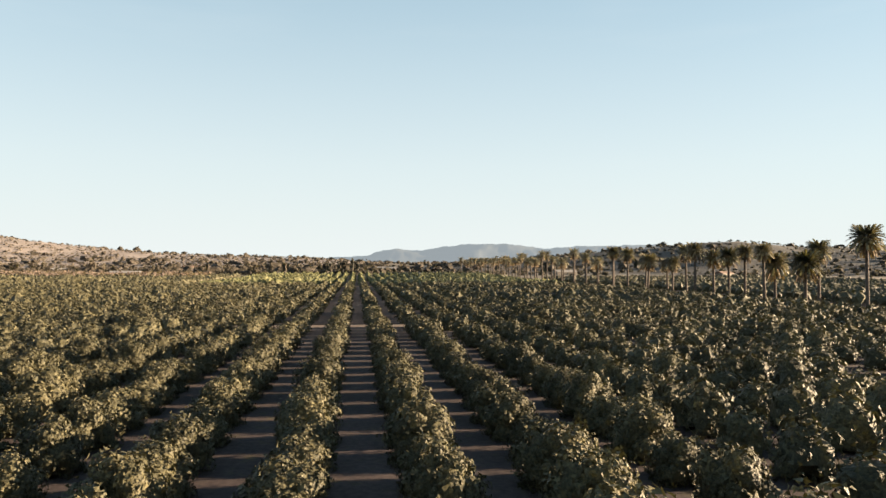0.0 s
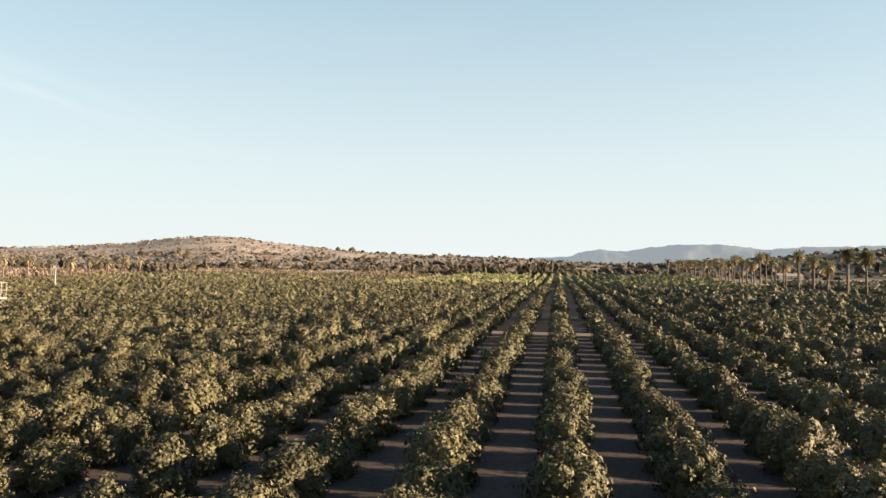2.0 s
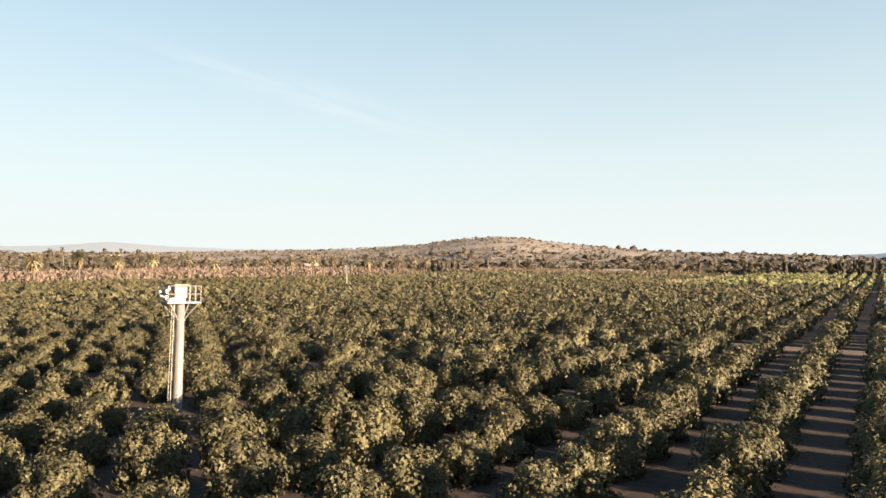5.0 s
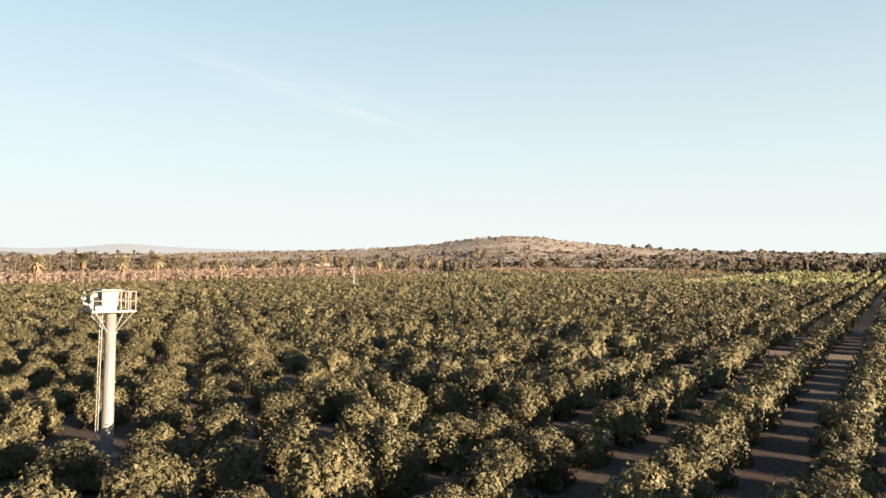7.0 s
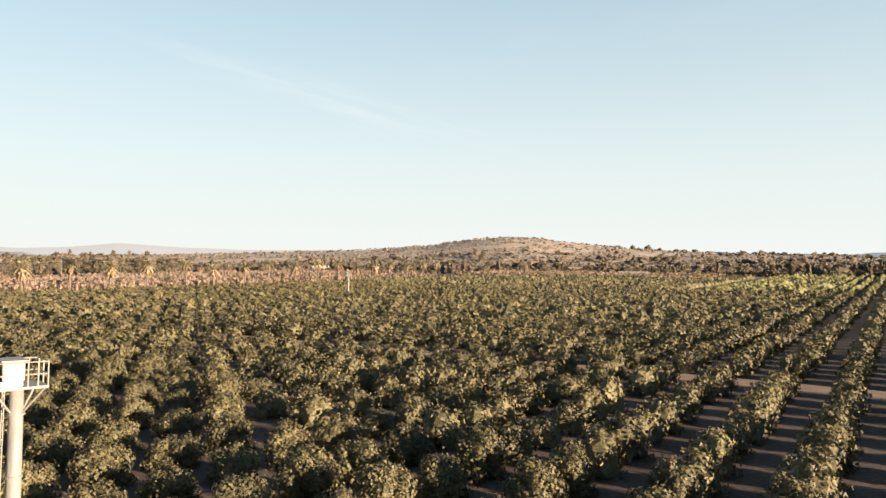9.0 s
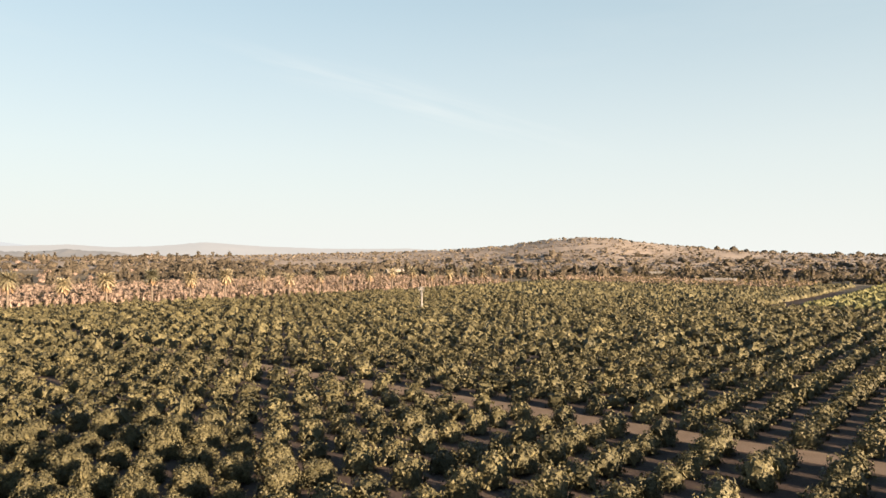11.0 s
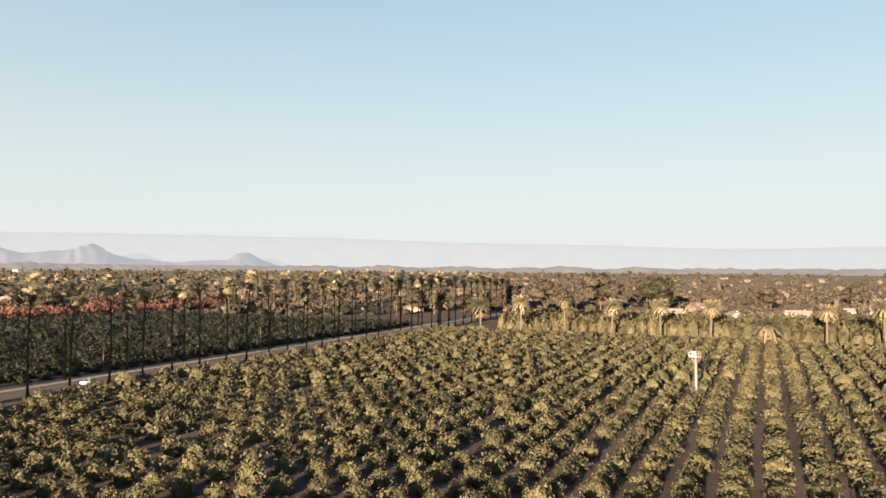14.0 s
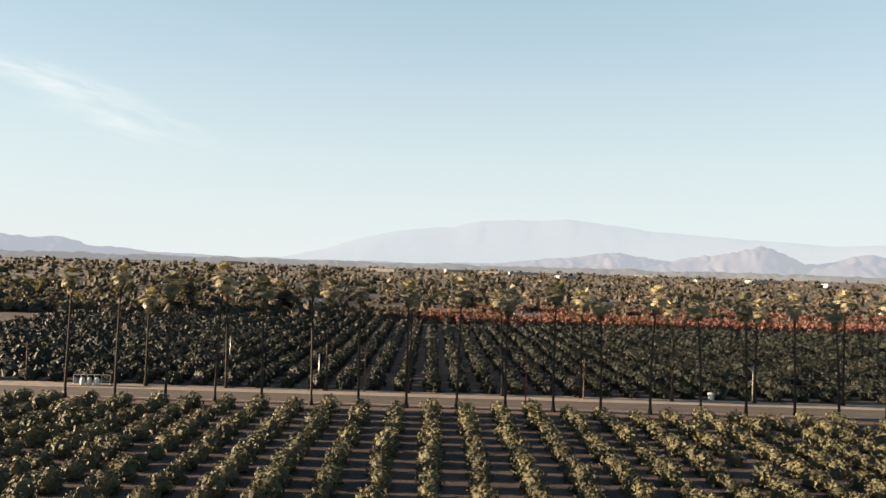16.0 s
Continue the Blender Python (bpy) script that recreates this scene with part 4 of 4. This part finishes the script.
WOODS = [(1700, -60, 0, 660, 2200, False, woods_leaf, 1), (700, -20, 20, 700, 1500, False, woods_leaf, 2), (1900, -2, 62, 660, 1080, False, woods_leaf, 3), (8200, -3, 66, 900, 1420, False, brush_leaf, 15), (1900, -60, -6, 700, 1300, False, scrub_leaf, 16), (520, 0, 60, 660, 900, True, woods_leaf, 4),
         (4600, 55, 125, 480, 2200, False, woods_leaf, 5), (800, 55, 130, 480, 1600, True, woods_leaf, 6), (6200, 120, 240, 430, 2250, False, woods_leaf, 7), (1500, 120, 225, 430, 1900, True, woods_leaf, 8),
         (420, 100, 230, 430, 1700, True, dark_leaf, 9), (1500, 110, 235, 430, 2200, False, dark_leaf, 13), (70, -60, 100, 660, 860, True, dark_leaf, 10), (900, 60, 230, 480, 1600, False, brown_leaf, 12)]
for n, b0, b1, d0, d1, tall, mat, seed in WOODS:
    rows = woods(n, b0, b1, d0, d1, tall, seed, 1.0, 0.33 if mat is brush_leaf else 0.40 if mat is scrub_leaf else 0.8)
    close = np.hypot(rows[:, 0], rows[:, 1]) < 780
    for some, shapes in ((rows[close], TALL if tall else WOOD_NEAR), (rows[~close], BRUSH if mat in (brush_leaf, scrub_leaf) else TALL if tall else WOOD)):
        if len(some):
            tagged(new("distant_trees", scatter_mesh("distant_trees", shapes, some, mat)), "distant mixed trees of the valley in low sun", "trees", kind="stuff")

# taller smooth grove and bare autumn orchards round the home grove
SLENDER = [crown_shape(160 + k, 1, 26, 0.34, (0.62, 0.62, 1.3), 9, 0.45, core_size=0.62, loose=0.8, stray=0.5, single=True) for k in range(8)]


def block(x0, x1, y0, y1, dx, dy, s, h, jitter=0.3, low=0.6):
    gx, gy = np.meshgrid(np.arange(x0, x1, dx), np.arange(y0, y1, dy))
    p = np.stack([gx.ravel(), gy.ravel()], 1) + rng.normal(0, jitter, (gx.size, 2))
    hs = h * np.clip(rng.normal(1, 0.15, len(p)), 0.6, 1.4)
    return np.stack([p[:, 0], p[:, 1], hs * low + land(p[:, 0], p[:, 1]), rng.uniform(0, 6.28, len(p)), s * np.clip(rng.normal(1, 0.15, len(p)), 0.6, 1.4), hs], 1)


for name, rows, mat, label in (
        ("avocado_grove", block(-405, -338, -60, 127, 3.6, 4.4, 1.45, 2.3, 0.2, 0.8), hedge_leaf, "dense smooth green grove behind the date palms"),
        ("autumn_orchard", block(-490, -335, 142, 540, 5.4, 3.7, 2.2, 2.3), brown_leaf, "rows of bare brown autumn orchard trees"),
        ("autumn_orchard", block(-330, -120, 566, 650, 7.0, 4.6, 1.9, 2.2), brown_leaf, "rows of bare brown autumn orchard trees"),
        ("red_orchard", block(-430, 5, -348, -301, 4.6, 3.2, 2.4, 2.3), red_leaf, "rows of red autumn orchard trees"),
        ("red_orchard", block(-520, -40, -440, -385, 6.0, 4.0, 2.4, 2.3), red_leaf, "rows of red autumn orchard trees"),
        ("cypress_row", block(-30, 6, 738, 748, 6.5, 9.0, 4.2, 8.2, 1.8), dark_leaf, "row of tall dark cypress trees beyond the groves"),
        ("windbreak", block(-10, 420, -352, -297, 6.0, 5.5, 3.2, 3.3, 2.2), woods_leaf, "dense dark olive trees along the edge of the grove"),
        ("windbreak", block(20, 420, -345, -299, 13.0, 12.0, 3.0, 4.6, 3.5), dark_leaf, "dense dark evergreen trees along the edge of the grove"),
        ("autumn_orchard", block(-420, 60, -378, -352, 7.0, 5.4, 1.9, 1.9), brown_leaf, "rows of bare brown autumn orchard trees")):
    tagged(new(name, scatter_mesh(name, TINY if name == "avocado_grove" else WOOD_NEAR if name == "windbreak" else TALL if name == "cypress_row" else SLENDER, rows, mat)), label, "trees", kind="stuff")


# ---- big trees by the farmsteads ----
def big_tree(x, y, h, spread, mat, seed, label):
    """A tall spreading tree: trunk, limbs, several leafy masses."""
    t = empty("tree", pose(x, y, float(land(x, y)), 0, 0, seed * 40))
    bm = bmesh.new()
    add_tube(bm, [(0, 0, -0.3), (0.2, 0, h * 0.25), (0, 0.3, h * 0.6)], [0.55, 0.42, 0.2], 8)
    r = np.random.default_rng(seed)
    tops = [(spread * 0.55 * math.cos(k * 2.1 + seed), spread * 0.55 * math.sin(k * 2.1 + seed), h * (0.42 + 0.1 * k)) for k in range(5)] + [(0, 0, h * 0.82)]
    for p in tops[:5]:
        add_tube(bm, [(0.15, 0, h * 0.25), (p[0] * 0.6, p[1] * 0.6, p[2] * 0.8), p], [0.25, 0.16, 0.07], 6)
    part("trunk", bm, bark, t)
    vs, ts, qs, base = [], [], [], 0
    for k, p in enumerate(tops):
        s = spread * r.uniform(0.45, 0.65)
        v, f, q = crown_shape(200 + seed * 7 + k, 2, 240, 0.15, (1, 1, 0.8), 15, 0.42)
        vs.append(v * (s, s, h * 0.26) + np.array(p))
        ts.append(f + base)
        qs.append(q + base)
        base += len(v)
    linked("crown", mesh_from("crown", np.concatenate(vs), np.concatenate(ts), np.concatenate(qs), [mat], smooth=True), t)
    return tagged(t, label, "tree", "large trees by the farmsteads")


for k, (x, y, h, w, dark) in enumerate(((-452, -72, 22, 12, 0), (-470, -40, 26, 13, 0), (-436, -92, 18, 10, 0), (-500, -8, 24, 11, 1), (-486, -115, 20, 11, 0), (-560, 60, 17, 9, 0), (-600, -30, 22, 12, 0), (-520, 160, 16, 7, 1),
                                        (-420, -150, 16, 9, 0), (-470, -190, 19, 10, 0), (-640, 120, 18, 10, 0), (-430, -118, 12, 7, 1), (-300, -330, 15, 8, 1), (60, -330, 14, 8, 0), (110, -310, 17, 9, 0), (-40, -370, 15, 8, 1))):
    big_tree(x, y, h, w, dark_leaf if dark else woods_leaf, k + 1, "large dark evergreen tree beside a farmstead" if dark else "large spreading olive-brown tree in low sun")

# ---- houses ----
def house(m, w, d, h, pitch, wall_mat, roof_mat, label):
    t = empty("house", m)
    part("wall", box(-w / 2, w / 2, -d / 2, d / 2, 0, h), wall_mat, t)
    bm = bmesh.new()
    o = 0.5
    top = h + d / 2 * pitch
    vs = [bm.verts.new(p) for p in ((-w / 2 - o, -d / 2 - o, h - 0.1), (w / 2 + o, -d / 2 - o, h - 0.1), (w / 2 + o, d / 2 + o, h - 0.1), (-w / 2 - o, d / 2 + o, h - 0.1), (-w / 2 - o, 0, top), (w / 2 + o, 0, top))]
    for f in ((0, 1, 5, 4), (2, 3, 4, 5), (1, 2, 5), (3, 0, 4), (3, 2, 1, 0)):
        bm.faces.new([vs[i] for i in f])
    roof = part("roof", bm, roof_mat, t)
    part("chimney", box(w * 0.22, w * 0.22 + 0.7, -0.3, 0.5, h, top + 0.8), wall_mat, roof)
    for s in (-1, 1):
        for k in range(3):
            x = (k - 1) * w * 0.3
            win = part("window", box(x - 0.7, x + 0.7, s * d / 2 - 0.04, s * d / 2 + 0.04, 1.0, 2.2), window_glass, t, "dark window")
            part("sill", box(x - 0.85, x + 0.85, s * d / 2 - 0.1, s * d / 2 + 0.1, 0.9, 0.98), white_paint, win)
    part("door", box(w * 0.12, w * 0.12 + 1.0, d / 2 - 0.03, d / 2 + 0.05, 0, 2.05), pole_wood, t)
    return tagged(t, label, "house", "houses of the valley")


HOUSES = [(-481, 4, 15, 9, 85), (-560, 15, 18, 10, 70), (-441, -20, 11, 8, 60), (-194, 632, 24, 9, 12), (-212, 948, 20, 10, 40), (-500, 75, 14, 9, 80), (-540, 110, 16, 9, 95), (-520, 140, 13, 8, 60), (-470, 40, 13, 8, 20),
          (-75, -336, 16, 9, 5), (-30, -350, 22, 10, 0), (-300, -425, 14, 8, 20), (-365, -470, 16, 9, 70), (-440, -160, 24, 12, 30), (60, -420, 20, 10, 15), (-160, -480, 28, 14, 10), (330, 600, 18, 9, 30),
          (210, 690, 22, 10, 10), (40, 900, 24, 12, 0), (-420, 700, 18, 9, 30), (-560, 640, 20, 10, 60), (-300, 760, 18, 9, 20)]
for k, (x, y, w, d, turn) in enumerate(HOUSES):
    pale = k % 3 != 1
    house(pose(x, y, float(land(x, y)), 0, 0, turn), w, d, 3.0, 0.45, stucco, pale_roof if pale else roof_tile,
          "low pale stucco house with a white roof among trees" if pale else "low pale stucco house with a brown roof among trees")


def warehouse(m, w, d, h):
    """A long pale shed of the far town."""
    t = empty("warehouse", m)
    part("wall", box(-w / 2, w / 2, -d / 2, d / 2, -1, h), pale_concrete, t)
    part("roof", box(-w / 2 - 0.4, w / 2 + 0.4, -d / 2 - 0.4, d / 2 + 0.4, h, h + 0.8, 0.1), pale_concrete, t)
    for s in (-0.3, 0.0, 0.3):
        part("loading_door", box(w * s - 2.2, w * s + 2.2, d / 2 - 0.1, d / 2 + 0.1, -1, 4.2), galvanised, t)
    return tagged(t, "long pale industrial shed in the far valley town", "warehouse", "sheds of the far town")


town = np.random.default_rng(77)
for b in (144.5, 149, 154, 158, 163, 168, 172.5, 175, 178, 183, 190, 195.5):
    x, y = toward(b + town.normal(0, 0.4), town.uniform(1500, 2150))
    warehouse(pose(x, y, float(land(x, y)) + 0.5, 0, 0, town.uniform(-15, 15)), town.uniform(28, 75), town.uniform(18, 30), town.uniform(4, 6.5))


# ---- roadside ----
def utility_pole(x, y, h, mat, label, arm=True):
    t = empty("utility_pole", pose(x, y, 0, 0, 0, rng.uniform(-4, 4)))
    part("pole", tube([(0, 0, -0.3), (0, 0, h * 0.5), (0, 0, h)], [0.17, 0.14, 0.11], 9), mat, t, "", True)
    if arm:
        a = part("crossarm", box(-1.1, 1.1, -0.06, 0.06, h - 0.75, h - 0.6, 0.01), mat, t)
        for k in (-1.0, -0.4, 0.4, 1.0):
            part("insulator", tube([(k, 0, h - 0.6), (k, 0, h - 0.42)], [0.05, 0.035], 7), galvanised, a)
    return tagged(t, label, "utility pole", "poles along the road")


utility_pole(-40.6, -88.0, 13.4, red_pole_paint, "tall rusty red pole beside the asphalt road", False)
for x, y, h in ((-5.8, -104.4, 9.5), (5.8, -111.5, 7.5), (35.4, -141.0, 8.0), (-55.9, -103.2, 9.0), (-96.0, -106.0, 8.5), (-150.0, -106.0, 9.0), (-215.0, -106.0, 9.0), (72.0, -106.0, 9.0)):
    utility_pole(x, y, h, pole_wood if h > 8.6 else galvanised, "wooden utility pole on the gravel shoulder" if h > 8.6 else "plain grey metal pole at the edge of the grove", h > 8.9)


def irrigation_stand(m):
    """Pipe frame with a tank and filters on a pad beside the road."""
    t = empty("irrigation_stand", m)
    part("pad", box(-4.4, 4.4, -1.2, 1.2, -0.05, 0.15, 0.02), gravel, t, "concrete pad")
    for x in (-4.0, -2.2, -0.6, 1.0, 2.4, 4.0):
        part("post", tube([(x, -0.6, 0.1), (x, -0.6, 2.3)], 0.06, 7), clean_white, t)
    for z in (0.9, 2.3):
        part("pipe", tube([(-4.0, -0.6, z), (4.0, -0.6, z)], 0.07, 8), clean_white, t)
    for x in (-1.5, 0.1, 1.6):
        part("filter_tank", tube([(x, 0.4, 0.15), (x, 0.4, 0.4), (x, 0.4, 1.6), (x, 0.4, 1.85)], [0.3, 0.48, 0.48, 0.2], 14), clean_white, t, "white filter tank", True)
    part("control_box", box(2.7, 3.5, 0.1, 0.5, 0.5, 1.7, 0.03), galvanised, t, "grey metal control box")
    return tagged(t, "white pipe frame and filter tanks on a roadside pad", "irrigation stand")


irrigation_stand(pose(55.6, -102.6, 0, 0, 0, 3))
t = empty("water_tank", pose(-86.6, -106.9, 0))
part("tank", tube([(0, 0, -0.05), (0, 0, 1.5), (0, 0, 1.65)], [0.75, 0.75, 0.6], 18), clean_white, t, "", True)
part("lid", tube([(0, 0, 1.65), (0, 0, 1.76)], [0.3, 0.26], 12), galvanised, t)
tagged(t, "small white plastic water tank on the road shoulder", "water tank")


def parked_car(m):
    t = empty("car", m)
    bm = bmesh.new()
    prof = [(-2.25, 0.42), (-2.28, 0.78), (-2.1, 0.92), (-1.35, 0.98), (-0.75, 1.42), (0.75, 1.46), (1.55, 1.02), (2.15, 0.95), (2.25, 0.6), (2.2, 0.38)]
    rings = [[bm.verts.new((x, s * (0.88 if z < 1.1 else 0.68), z)) for x, z in prof] for s in (-1, 1)]
    bm.faces.new(rings[0])
    bm.faces.new(rings[1][::-1])
    for i in range(len(prof)):
        j = (i + 1) % len(prof)
        bm.faces.new((rings[0][j], rings[0][i], rings[1][i], rings[1][j]))
    bmesh.ops.bevel(bm, geom=bm.edges[:], offset=0.05, segments=2, affect="EDGES")
    part("body", bm, car_paint, t, "white painted body", True)
    for s in (-1, 1):
        part("side_window", box(-0.7, 0.8, s * 0.80 - 0.02, s * 0.80 + 0.02, 1.02, 1.34), window_glass, t, "dark side window")
    for x, tilt, n in ((1.13, -38, "windscreen"), (-1.05, 40, "rear_window")):
        bm = add_box(bmesh.new(), -0.36, 0.36, -0.62, 0.62, -0.012, 0.012, Matrix.Translation((x, 0, 1.26)) @ Matrix.Rotation(radians(-tilt), 4, "Y"))
        part(n, bm, window_glass, t, "dark glass")
    for x in (-1.4, 1.4):
        for s in (-1, 1):
            w = part("wheel", tube([(x, s * 0.72, 0.33), (x, s * 0.93, 0.33)], 0.33, 18), tyre_rubber, t, "black tyre")
            part("rim", tube([(x, s * 0.93, 0.33), (x, s * 0.945, 0.33)], 0.2, 14), galvanised, w, "grey wheel rim")
    for s in (-1, 1):
        part("headlight", box(2.12, 2.26, s * 0.62 - 0.14, s * 0.62 + 0.14, 0.68, 0.82, 0.02), window_glass, t)
        part("tail_light", box(-2.3, -2.2, s * 0.68 - 0.1, s * 0.68 + 0.1, 0.68, 0.84, 0.02), red_pole_paint, t)
    return tagged(t, "white car parked on the near side of the asphalt road", "car")


parked_car(pose(-134.3, -91.6, 0.06, 0, 0, 0))
for x, y, turn in ((-45.0, -321.0, 12), (-57.0, -326.0, -8)):
    tagged(parked_car(pose(x, y, 0.0, 0, 0, turn)), "white car parked on bare ground beyond the grove", "car")


# ---- pole and wires beyond the western palms ----
utility_pole(-492.0, 307.0, 15.0, white_paint, "tall pale pole among autumn orchard trees", False)
WEST = [(-398.0, -150.0), (-402.0, -95.0), (-405.0, -40.0), (-408.0, 15.0), (-411.0, 70.0), (-414.0, 125.0), (-417.0, 180.0), (-420.0, 235.0)]
for x, y in WEST:
    utility_pole(x, y, 12.5, pole_wood, "wooden utility pole behind the date palms", True)
for (x0, y0), (x1, y1) in zip(WEST, WEST[1:]):
    for side in (-1.0, 1.0):
        pts = [(x0 + (x1 - x0) * f + side, y0 + (y1 - y0) * f, 12.1 - 1.1 * 4 * f * (1 - f)) for f in np.linspace(0, 1, 9)]
        me = bpy.data.meshes.new("power_line")
        bm = tube(pts, 0.04, 4)
        bm.to_mesh(me)
        bm.free()
        me.materials.append(tyre_rubber)
        tagged(new("power_line", me), "thin dark power line sagging between wooden poles", "power line", "power lines behind the palms")
